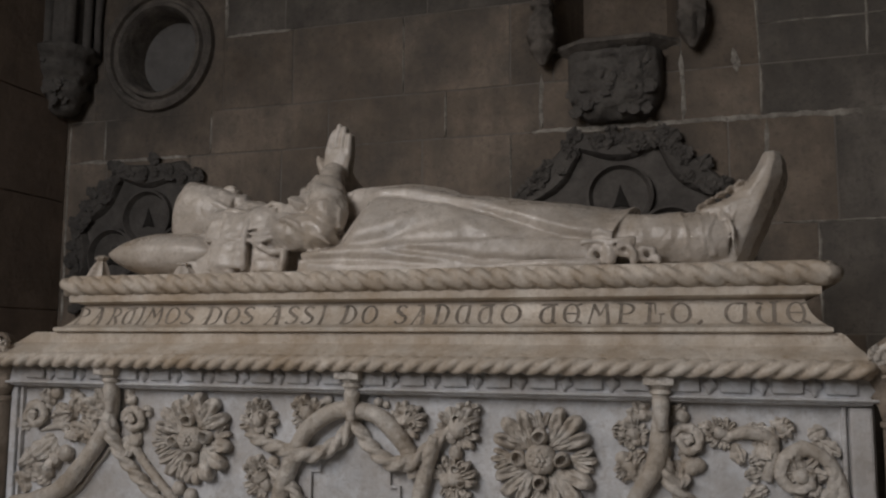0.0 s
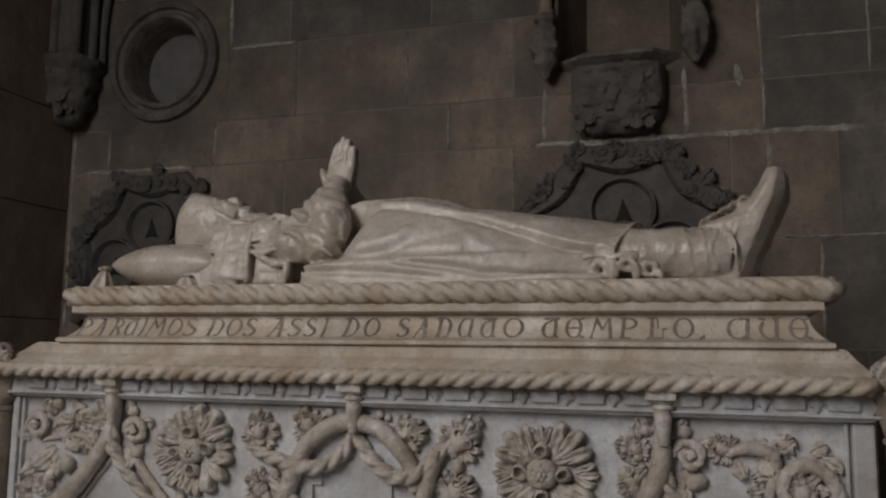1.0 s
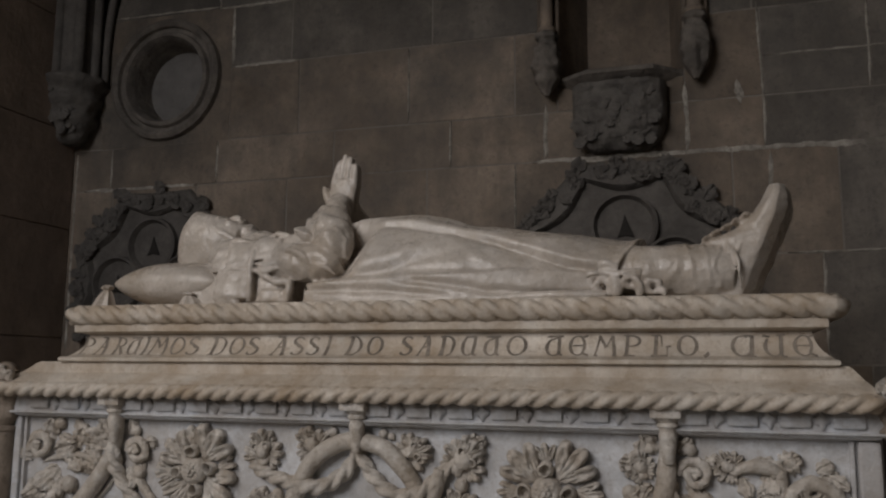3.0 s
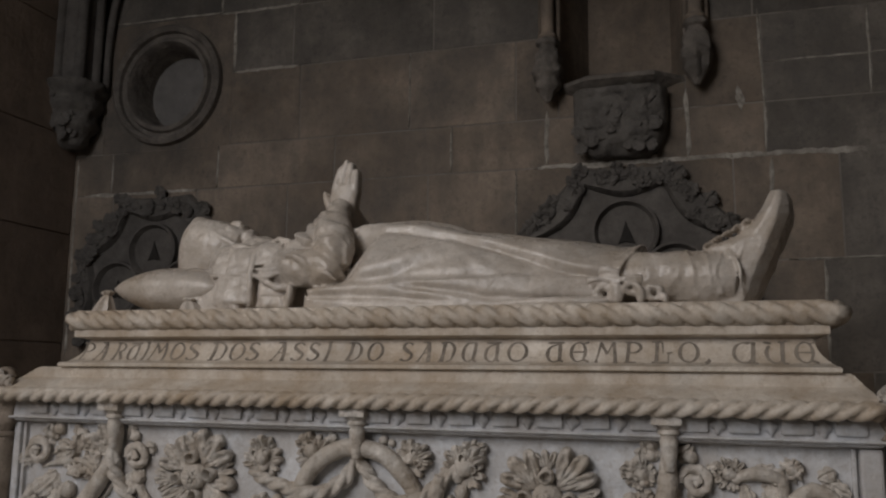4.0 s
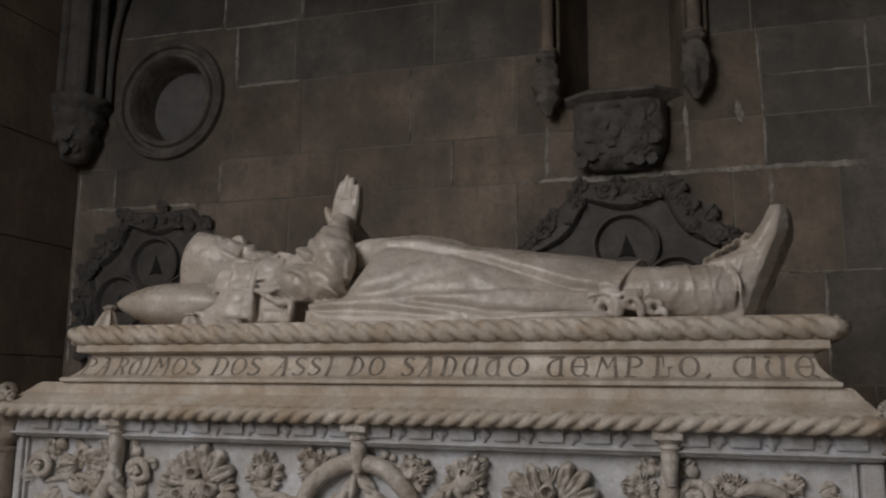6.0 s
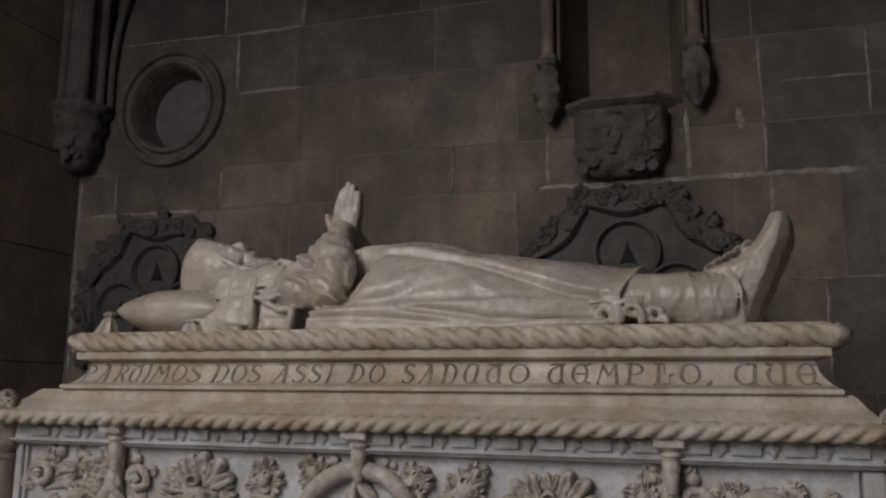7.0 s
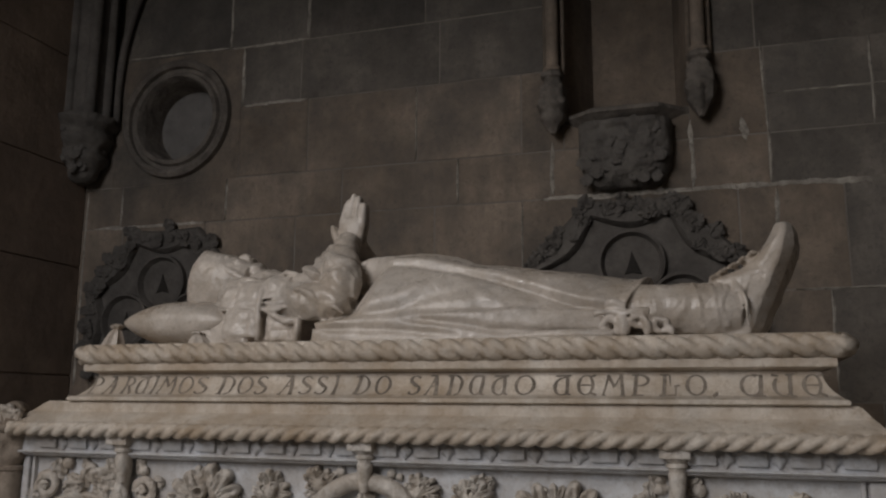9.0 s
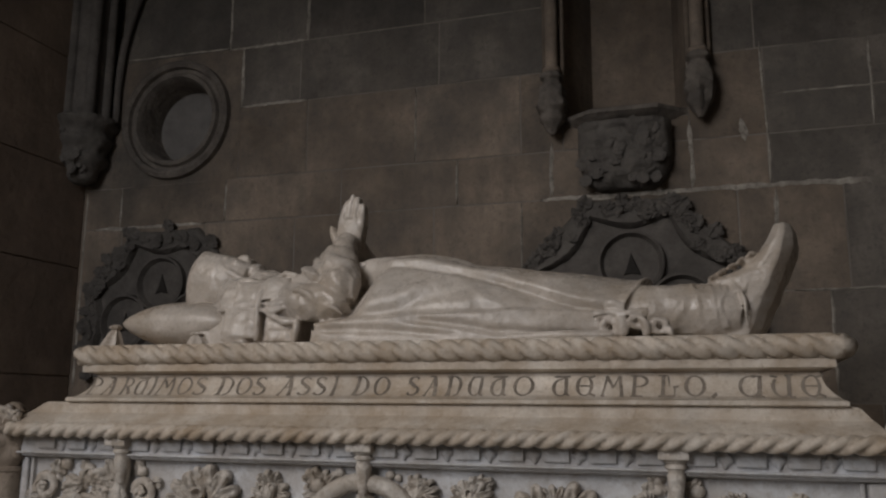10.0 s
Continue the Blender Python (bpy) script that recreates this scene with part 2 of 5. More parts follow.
def leaf(parent, kind, x, z, angle, size, depth=1.0, y=0.03, width=1.0, meshes=LEAVES):
    a = radians(angle + random.uniform(-6, 6))
    m = Matrix(((math.cos(a), -math.sin(a), 0, x), (0, 0, -1, y), (math.sin(a), math.cos(a), 0, z), (0, 0, 0, 1)))
    tilt = Matrix.Rotation(radians(random.uniform(-10, 10)), 4, "X")
    return piece("leaf", meshes[kind], parent, m @ tilt @ Matrix.Diagonal((size, size * width, size * depth, 1)))


# ---- the chapel wall behind the tomb ----
WY = 1.5
wall_north = empty("wall_north", "sooty brown ashlar church wall with pale mortar joints", "wall", kind="structure")
RING_X, RING_Z = -1.94, 2.985
NICHE = (0.225, 0.80, 2.74)
SQUARE = (RING_X - 0.40, RING_X + 0.40, 2.62, 3.36)


def carve_holes(x, z):
    if NICHE[0] < x < NICHE[1] and z > NICHE[2]:
        return True
    return SQUARE[0] < x < SQUARE[1] and SQUARE[2] < z < SQUARE[3]


bm = bmesh.new()
xs = [-2.9, SQUARE[0], SQUARE[1], NICHE[0], NICHE[1], 4.6]
zs = [0.0, SQUARE[2], NICHE[2], SQUARE[3], 9.0]
for a, b in zip(xs, xs[1:]):
    for c, d in zip(zs, zs[1:]):
        if not carve_holes((a + b) / 2, (c + d) / 2):
            box(bm, a, b, WY + 0.0012, WY + 0.5, c, d)
part("mortar_bed", bm, MORTAR, wall_north, "pale lime mortar between the stones")
bm = bmesh.new()
box(bm, -2.9, 4.6, WY + 0.51, WY + 0.8, 0, 9.0)
part("wall_core", bm, ROOM, wall_north)


def stone(x0, x1, z0, z1, joint=0.0035):
    xm, zm = (x0 + x1) / 2, (z0 + z1) / 2
    # Greyer stones at right and above; their dark tone also paints the light's falloff.
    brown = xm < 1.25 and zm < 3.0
    bm = bmesh.new()
    box(bm, x0 + joint, x1 - joint, WY - random.uniform(0, 0.003), WY + 0.05, z0 + joint, z1 - joint, 0.002)
    for v in bm.verts:
        v.co += Vector((noise.noise(v.co * 6) * 0.006, 0, noise.noise(v.co * 6 + Vector((9, 0, 0))) * 0.004))
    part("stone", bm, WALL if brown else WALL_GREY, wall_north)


COURSES = [
    (0.0, 0.50, [-2.9, -2.0, -1.2, -0.3, 0.5, 1.3, 2.1, 3.0, 3.9, 4.6]),
    (0.50, 0.98, [-2.9, -2.3, -1.5, -0.7, 0.1, 0.9, 1.7, 2.5, 3.3, 4.6]),
    (0.98, 1.45, [-2.9, -2.0, -1.1, -0.3, 0.6, 1.5, 2.2, 3.0, 3.9, 4.6]),
    (1.45, 1.92, [-2.9, -2.4, -1.55, -0.75, 0.05, 0.95, 1.34, 2.1, 3.0, 4.6]),
    (1.92, 2.385, [-2.9, -2.55, -2.25, -1.72, -1.18, -0.42, 0.02, 0.99, 1.42, 2.2, 3.1, 4.6]),
    (2.385, 2.62, [-2.9, -2.53, -2.27, -1.60, -0.92, -0.30, 0.16, 0.805, 1.13, 1.90, 2.6, 3.4, 4.6]),
    (2.62, 3.02, [-2.9, SQUARE[0], SQUARE[1], -1.13, -0.52, 0.02, NICHE[0], NICHE[1], 1.13, 1.56, 2.3, 3.1, 4.6]),
    (3.02, 3.36, [-2.9, SQUARE[0], SQUARE[1], -1.18, -0.40, NICHE[0], NICHE[1], 1.10, 1.75, 2.5, 3.3, 4.6]),
    (3.36, 3.86, [-2.9, -2.35, -1.62, -1.14, -0.48, NICHE[0], NICHE[1], 1.25, 1.9, 2.6, 4.6]),
    (3.86, 4.36, [-2.9, -2.0, -1.3, -0.55, NICHE[0], NICHE[1], 1.4, 2.2, 3.1, 4.6]),
    (4.36, 4.86, [-2.9, -2.3, -1.5, -0.7, NICHE[0], NICHE[1], 1.6, 2.4, 3.3, 4.6]),
    (4.86, 9.0, [-2.9, -2.0, -1.0, NICHE[0], NICHE[1], 1.6, 2.6, 4.6]),
]
for z0, z1, cuts in COURSES:
    for a, b in zip(cuts, cuts[1:]):
        if SQUARE[0] - 0.01 < a and b < SQUARE[1] + 0.01 and z0 > 2.6 and z1 < 3.4 and a > -2.5:
            continue
        if a >= NICHE[0] - 0.01 and b <= NICHE[1] + 0.01 and z0 > 2.5:
            if z0 < NICHE[2] < z1:
                stone(a, b, z0, NICHE[2])
            continue
        stone(a, b, z0, z1)

# square of stone round the oculus
bm = bmesh.new()
N = 64
outer, inner, deep = [], [], []
for i in range(N):
    a = 2 * math.pi * i / N
    c, s = math.cos(a), math.sin(a)
    k = min((0.402 / abs(c)) if c else 9, ((SQUARE[3] - RING_Z + 0.002 if s > 0 else RING_Z - SQUARE[2] + 0.002) / abs(s)) if s else 9)
    outer.append((RING_X + c * k, WY - 0.002, RING_Z + s * k))
    inner.append((RING_X + c * 0.27, WY - 0.002, RING_Z + s * 0.27))
    deep.append((RING_X + c * 0.27, WY + 0.4, RING_Z + s * 0.27))
for cxn in (RING_X - 0.402, RING_X + 0.402):
    for czn in (SQUARE[2] - 0.002, SQUARE[3] + 0.002):
        k = min(range(N), key=lambda i: (outer[i][0] - cxn) ** 2 + (outer[i][2] - czn) ** 2)
        outer[k] = (cxn, WY - 0.002, czn)
loft(bm, [outer, inner, deep], caps=False)
part("pierced_stone", bm, WALL, wall_north)



def smear(x0, z0, x1, z1, wide):
    """An uneven ribbon of pale mortar pointed over a joint."""
    bm = bmesh.new()
    a, b = Vector((x0, 0, z0)), Vector((x1, 0, z1))
    d = (b - a).normalized()
    nor = Vector((-d.z, 0, d.x))
    n = max(6, int((b - a).length / 0.012))
    rows = []
    for i in range(n + 1):
        p = a.lerp(b, i / n)
        fade = min(1, i / 4, (n - i) / 4)
        w0 = wide * (0.35 + 0.75 * abs(noise.noise(p * 9 + Vector((3, 1, 0)))) + 0.3 * noise.noise(p * 40)) * fade + 0.001
        w1 = wide * (0.35 + 0.75 * abs(noise.noise(p * 8 + Vector((0, 7, 0)))) + 0.3 * noise.noise(p * 37)) * fade + 0.001
        q = p + nor * 0.004 * noise.noise(p * 5)
        rows.append([Vector((0, WY - 0.002, 0)) + q - nor * w0, Vector((0, WY - 0.006, 0)) + q, Vector((0, WY - 0.002, 0)) + q + nor * w1, Vector((0, WY + 0.01, 0)) + q])
    loft(bm, rows)
    part("mortar_joint", bm, SMEAR, wall_north, smooth=True)


for x0, z0, x1, z1, w in ((0.10, 2.385, 1.95, 2.385, 0.017), (0.805, 2.385, 0.805, 2.71, 0.013), (1.13, 2.385, 1.135, 2.62, 0.010), (1.13, 2.62, 1.12, 3.05, 0.008),
                          (-1.53, 3.02, -1.53, 3.35, 0.012), (-1.53, 3.02, -1.13, 3.02, 0.011), (-1.145, 3.36, -1.14, 3.86, 0.014), (-1.62, 3.36, -1.14, 3.36, 0.011),
                          (-1.62, 3.36, -1.62, 3.84, 0.010), (-2.45, 2.385, -1.72, 2.385, 0.013), (-2.27, 2.385, -2.27, 2.61, 0.011), (-1.60, 2.40, -1.60, 2.61, 0.008),
                          (-2.505, 1.5, -2.505, 2.60, 0.008), (0.02, 1.93, 0.02, 2.36, 0.006), (1.34, 1.5, 1.34, 1.92, 0.008), (1.2, 1.92, 2.1, 1.92, 0.006), (0.17, 2.40, 0.17, 2.66, 0.011),
                          (1.14, 1.95, 1.15, 2.37, 0.012), (1.56, 2.64, 1.56, 3.02, 0.007), (1.135, 2.80, 1.9, 2.80, 0.005), (-0.30, 2.39, -0.30, 2.62, 0.006), (-0.52, 2.64, -0.52, 3.0, 0.005),
                          (1.036, 2.59, 1.022, 2.70, 0.034), (-2.30, 3.38, -1.62, 3.37, 0.007)):
    smear(x0, z0, x1, z1, w * 1.25)


# ---- oculus: moulded round opening, closed with a plastered disc ----
def turned(bm, cx, cz, profile, n=72):
    """Rings of (radius, y) turned about an axis along y."""
    rings = []
    for r, y in profile:
        rings.append([(cx + r * math.cos(2 * math.pi * i / n), y, cz + r * math.sin(2 * math.pi * i / n)) for i in range(n)])
    loft(bm, rings, caps=False)


oculus = empty("oculus", "round moulded stone opening closed with grey plaster", "window", kind="structure")
bm = bmesh.new()
turned(bm, RING_X, RING_Z, [(0.345, WY), (0.34, WY - 0.035), (0.32, WY - 0.05), (0.30, WY - 0.035), (0.295, WY - 0.01), (0.275, WY - 0.008),
                            (0.265, WY - 0.03), (0.245, WY - 0.035), (0.232, WY - 0.012), (0.225, WY + 0.03), (0.215, WY + 0.19)])
part("ring_moulding", bm, RINGSTONE, oculus, "dark weathered ring moulding", smooth=30)
bm = bmesh.new()
turned(bm, RING_X, RING_Z, [(0.225, WY + 0.16), (0.12, WY + 0.155), (0.002, WY + 0.15)])
part("plaster_disc", bm, PLASTER, oculus, "grey plaster disc", smooth=True)

# ---- niche with hanging colonettes ----
niche = empty("niche", "canted wall niche between two hanging colonettes", "niche", kind="structure")
bm = bmesh.new()
plan = [(0.225, 1.5), (0.335, 1.76), (0.735, 1.76), (0.80, 1.5)]
for (xa, ya), (xb, yb) in zip(plan, plan[1:]):
    vs = [bm.verts.new(p) for p in ((xa, ya, 2.74), (xb, yb, 2.74), (xb, yb, 9.0), (xa, ya, 9.0))]
    bm.faces.new(vs)
part("niche_back", bm, WALL, niche)
bm = bmesh.new()
out = [(0.235, 1.50), (0.375, 1.395), (0.67, 1.395), (0.775, 1.50)]
back = [(0.80, 1.505), (0.735, 1.755), (0.335, 1.755), (0.225, 1.505)]
rings = []
for z, g in ((2.775, 0.0), (2.768, 0.012), (2.75, 0.012), (2.74, 0.0), (2.725, -0.02), (2.715, -0.035), (2.70, -0.03)):
    rings.append([(0.51 + (x - 0.51) * (1 + g * 2), y - g * 1.2, z) for x, y in out] + [(x, y, z) for x, y in back])
loft(bm, rings)
part("niche_sill", bm, RINGSTONE, niche, "moulded dark stone sill", smooth=30)


def colonette(name, x, z, r):
    """Slender shaft hanging from above, ending in a carved knop."""
    c = part(name, lathe_z(x, WY - 0.075, [(r, 9.0), (r, z + 0.335), (r * 1.25, z + 0.33), (r * 1.5, z + 0.315), (r * 1.25, z + 0.30)]), WALL, None, smooth=30)
    tagged(c, "slender hanging stone colonette with a carved knop", "column", "hanging colonettes", "structure")
    for dx in (-1.35, 1.35):
        part("bead_moulding", lathe_z(x + dx * r, WY - 0.03, [(r * 0.45, 9.0), (r * 0.45, z + 0.31), (0.002, z + 0.30)], 10), WALL, c, smooth=True)
    prof = []
    for i in range(31):
        t = i / 30
        w = np.interp(t, (0, 0.04, 0.10, 0.14, 0.24, 0.5, 0.7, 0.86, 1), (0.038, 0.052, 0.050, 0.038, 0.056, 0.068, 0.060, 0.042, 0.012))
        w *= 1 + 0.06 * math.sin(t * 26)
        prof.append((max(0.006, w), z + 0.305 - 0.305 * t))
    bm = lathe_z(x, WY - 0.08, prof, 28)
    for v in bm.verts:
        a = math.atan2(v.co.y - WY + 0.08, v.co.x - x)
        k = 1 + 0.06 * math.sin(7 * a) + 0.22 * noise.noise(v.co * 38)
        v.co.x = x + (v.co.x - x) * k
        v.co.y = WY - 0.08 + (v.co.y - WY + 0.08) * k
    part("carved_knop", bm, RINGSTONE, c, "dark carved foliage knop", smooth=True)
    return c


def lathe_z(cx, cy, profile, n=20):
    bm = bmesh.new()
    loft(bm, [[(cx + r * math.cos(2 * math.pi * i / n), cy + r * math.sin(2 * math.pi * i / n), z) for i in range(n)] for r, z in profile])
    return bm


colonette("hanging_colonette", 0.19, 2.675, 0.030)
colonette("hanging_colonette", 0.855, 2.695, 0.032)

# carved bracket under the niche
bracket = empty("niche_bracket", "dark carved stone bracket under the wall niche", "bracket", kind="structure")
bm = bmesh.new()
rings = []
for i in range(26):
    t = i / 25
    z = 2.70 - 0.30 * t
    w = 0.212 * math.sqrt(max(0.02, 1 - (0.93 * t) ** 5))
    d = 0.02 + 0.125 * math.sqrt(max(0.0, 1 - (0.96 * t) ** 2.6))
    ring = []
    for k in range(49):
        a = math.pi * k / 48
        c, s = math.cos(a), math.sin(a)
        p = Vector((0.513 + w * math.copysign(abs(c) ** 0.6, c), WY - d * abs(s) ** 0.6, z))
        q = noise.noise(p * 17) * 0.024 + noise.noise(p * 40) * 0.012
        band = 0.012 if t < 0.12 else 0
        ring.append((p.x, p.y - (q + band) * abs(s), p.z))
    rings.append(ring)
loft(bm, rings)
block = part("carved_block", bm, DARK_STONE, bracket, smooth=True)
for k in range(44):
    u, w = random.uniform(-0.17, 0.17), random.uniform(2.46, 2.665)
    t = (2.70 - w) / 0.30
    deep = (0.02 + 0.125 * math.sqrt(1 - (0.96 * t) ** 2.6)) * max(0.02, 1 - (abs(u) / (0.212 * math.sqrt(1 - (0.93 * t) ** 5))) ** 3.3) ** 0.3
    leaf(block, k % 4, 0.513 + u, w, random.uniform(0, 360), random.uniform(0.045, 0.075), 0.55, WY - deep + 0.006, 1.1, DARK_LEAVES)


# ---- blind tracery medallions ----
def medallion(cx, cz):
    m = empty("wall_medallion", "dark octagonal wall medallion with pierced tracery and leafy border", "medallion", "wall medallions", "structure")

    def ring(r, y, bow, n=12):
        pts = []
        for i in range(8):
            a0, a1 = math.pi / 8 + i * math.pi / 4, math.pi / 8 + (i + 1) * math.pi / 4
            for k in range(n):
                t = k / n
                p = Vector((math.cos(a0), math.sin(a0))).lerp(Vector((math.cos(a1), math.sin(a1))), t)
                p *= r * (1 - bow * math.sin(math.pi * t))
                pts.append((cx + p.x, y, cz + p.y))
        return pts

    bm = bmesh.new()
    rows = []
    for r, y, bow in ((0.545, WY + 0.01, 0.02), (0.54, WY - 0.02, 0.02), (0.525, WY - 0.035, 0.02), (0.49, WY - 0.03, 0.05), (0.462, WY - 0.045, 0.10), (0.447, WY - 0.02, 0.12), (0.442, WY + 0.004, 0.12)):
        rows.append(ring(r, y, bow))
    loft(bm, rows, caps=False)
    for v in bm.verts:
        v.co.y -= 0.012 * noise.noise(v.co * 40)
    border = part("border_moulding", bm, DARK_STONE, m, smooth=True)
    # foliage on the border
    for i in range(8):
        a0, a1 = math.pi / 8 + i * math.pi / 4, math.pi / 8 + (i + 1) * math.pi / 4
        for k in range(11):
            p = Vector((math.cos(a0), math.sin(a0))).lerp(Vector((math.cos(a1), math.sin(a1))), (k + random.random() * 0.5) / 11) * random.uniform(0.455, 0.515)
            leaf(border, k % 4, cx + p.x, cz + p.y, math.degrees(a0) + random.choice((-60, 30, 90, 140, 200)), random.uniform(0.055, 0.085), 1.0, WY - 0.034, 1.3, DARK_LEAVES)
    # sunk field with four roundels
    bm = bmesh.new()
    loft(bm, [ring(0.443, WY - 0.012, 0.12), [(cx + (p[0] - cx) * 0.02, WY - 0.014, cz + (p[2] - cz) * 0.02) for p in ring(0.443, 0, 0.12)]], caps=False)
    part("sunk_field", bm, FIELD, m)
    for k in range(4):
        a = math.pi / 2 * k
        x, z = cx + 0.215 * math.cos(a), cz + 0.20 * math.sin(a)
        bm = bmesh.new()
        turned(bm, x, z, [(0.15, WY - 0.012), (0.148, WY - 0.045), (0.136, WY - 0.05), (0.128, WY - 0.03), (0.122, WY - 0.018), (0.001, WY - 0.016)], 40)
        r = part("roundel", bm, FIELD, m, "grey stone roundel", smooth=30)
        # bevelled pointed lobe laid on the roundel, its dark colour painting a hole's shade
        bm = bmesh.new()
        tri = [(0.0, 0.058), (0.014, 0.02), (0.036, -0.03), (0.048, -0.06), (0.0, -0.05), (-0.040, -0.06), (-0.026, -0.03), (-0.010, 0.02)]
        loft(bm, [[(x + p * 0.9, WY - 0.020, z + q * 0.9) for p, q in tri], [(x + p * 0.8, WY - 0.024, z + q * 0.8) for p, q in tri]])
        part("dark_lobe", bm, HOLE_SHADE, r, "dark lobe painted as a hole's shade")
    return m


# Near-black colour that stands for the shade inside a pierced hole.
HOLE_SHADE = material("painted_hole_shade", (0.04, 0.037, 0.034), 0.95, 0.2, (0.04, 0.035, 0.03), 0.3, 4.0, 0.3, 60, 0.1)
medallion(0.525, 1.86)
medallion(-1.955, 1.86)

# ---- side pier and its corner shaft ----
PX = -2.525
wall_west = empty("wall_west", "dark shaded side pier of smooth brown stone", "wall", kind="structure")
bm = bmesh.new()
# Pier lengthened forward, out of view, to shade the tomb's left end.
box(bm, -3.6, PX - 0.012, -2.7, 1.49, 0, 9.0)
part("pier_core", bm, PIER, wall_west)
z = 0.0
for h, cut in zip([0.52, 0.5, 0.55, 0.6, 0.55, 0.62, 0.55, 0.6, 0.6, 0.6, 0.6, 0.6, 0.6], [0.3, 0.9, 0.5, 0.8, 0.35, 0.75, 0.45, 0.9, 0.3, 0.8, 0.4, 0.7, 0.3]):
    z1 = min(9.0, z + h)
    for a, b in ((-2.7, -1.9 + cut), (-1.9 + cut, -1.0 + cut), (-1.0 + cut, cut), (cut, 1.498)):
        bm = bmesh.new()
        box(bm, PX - 0.1, PX, a + 0.003, b - 0.003, z + 0.003, z1 - 0.003, 0.005)
        part("stone", bm, PIER, wall_west)
    z = z1

shaft = empty("corner_shaft", "dark clustered corner shaft on a carved corbel", "column", kind="structure")
SX, SY = -2.47, 1.40
# Shaft, rolls and rib take the darkened FIELD colour for the corner's shade.
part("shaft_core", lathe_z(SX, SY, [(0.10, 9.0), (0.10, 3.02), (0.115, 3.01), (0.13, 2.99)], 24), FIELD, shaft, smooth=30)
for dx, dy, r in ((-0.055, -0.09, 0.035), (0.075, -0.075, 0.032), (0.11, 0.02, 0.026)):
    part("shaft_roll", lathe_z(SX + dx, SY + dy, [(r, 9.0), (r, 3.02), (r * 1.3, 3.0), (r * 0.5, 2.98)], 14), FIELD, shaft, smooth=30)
prof = []
for i in range(22):
    t = i / 21
    w = 0.165 - 0.075 * t - 0.05 * max(0, t - 0.75) * 4 + 0.012 * math.sin(t * 22)
    prof.append((max(w, 0.02), 3.0 - 0.37 * t))
bm = lathe_z(SX, SY, prof, 32)
for v in bm.verts:
    k = 1 + 0.14 * noise.noise(v.co * 16) + 0.10 * noise.noise(v.co * 34)
    v.co.x, v.co.y = SX + (v.co.x - SX) * k, SY + (v.co.y - SY) * k
corbel = part("carved_corbel", bm, DARK_STONE, shaft, "dark carved foliage corbel", smooth=True)
for k in range(18):
    u, w = random.uniform(-0.09, 0.09), random.uniform(2.70, 2.93)
    r = 0.165 - 0.075 * (3.0 - w) / 0.37
    leaf(corbel, k % 4, SX + u, w, random.uniform(0, 360), random.uniform(0.06, 0.09), 0.8, SY - math.sqrt(max(0.001, r * r - u * u)) + 0.012, 1.1, DARK_LEAVES)
bm = bmesh.new()
tube(bm, [(-2.33, 1.47, 2.98, 0.022), (-2.33, 1.47, 3.25, 0.022), (-2.28, 1.46, 3.55, 0.022), (-2.15, 1.46, 3.9, 0.022), (-1.9, 1.45, 4.3, 0.022), (-1.5, 1.45, 4.7, 0.022)], 10, 12)
part("wall_rib", bm, FIELD, shaft, "thin curved wall rib", smooth=True)

# ---- the tomb: chest, lid, cords ----
tomb = empty("tomb", "carved pale limestone tomb chest with moulded lid and twisted cords", "tomb")
# chest body
bm = bmesh.new()
box(bm, -1.37, 1.275, 0.03, 0.86, 0.30, 1.252)
part("chest_body", bm, CHEST, tomb)
bm = bmesh.new()
sweep_x(bm, [(-0.015, 0.30), (-0.03, 0.27), (-0.03, 0.12), (-0.08, 0.10), (-0.08, 0.0)], -1.40, 1.30, depth_back=0.90)
part("plinth", bm, CHEST, tomb)
# moulding, frieze and lid courses, from below
bm = bmesh.new()
sweep_x(bm, [(0.02, 1.2715), (-0.022, 1.271), (-0.026, 1.267), (-0.022, 1.263), (-0.012, 1.261), (-0.012, 1.257), (-0.004, 1.254), (0.010, 1.251), (0.024, 1.2505)], -1.325, 1.235, depth_back=0.84)
part("frieze_fillet", bm, CHEST, tomb)
bm = bmesh.new()
box(bm, -1.365, 1.275, -0.010, 0.87, 1.2715, 1.3255)
part("frieze", bm, CHEST, tomb)
bm = bmesh.new()
rings = []
for y, z, left, right in ((0.016, 1.4335, -1.290, 1.205), (0.014, 1.428, -1.305, 1.215), (0.014, 1.400, -1.360, 1.240), (0.004, 1.394, -1.375, 1.246), (-0.018, 1.384, -1.395, 1.254),
                          (-0.038, 1.372, -1.408, 1.260), (-0.05, 1.362, -1.415, 1.264), (-0.052, 1.352, -1.412, 1.262), (-0.034, 1.333, -1.39, 1.25), (-0.030, 1.326, -1.385, 1.245)):
    rings.append([(left, y, z), (right, y, z), (right, 0.84 - y, z), (left, 0.84 - y, z)])
loft(bm, rings)
part("sloping_course", bm, LID, tomb, "tan stained sloping lid course", smooth=30)
bm = bmesh.new()
sweep_x(bm, [(0.03, 1.4505), (0.004, 1.4495), (-0.002, 1.446), (-0.002, 1.437), (0.002, 1.434)], -1.175, 1.155, depth_back=0.80)
part("lid_step", bm, LID, tomb)


def cavetto(z):
    """Depth of the lettered hollow at a height."""
    t = (1.523 - z) / (1.523 - 1.4505)
    return 0.062 - 0.012 * t - 0.036 * max(0, t) ** 2.6


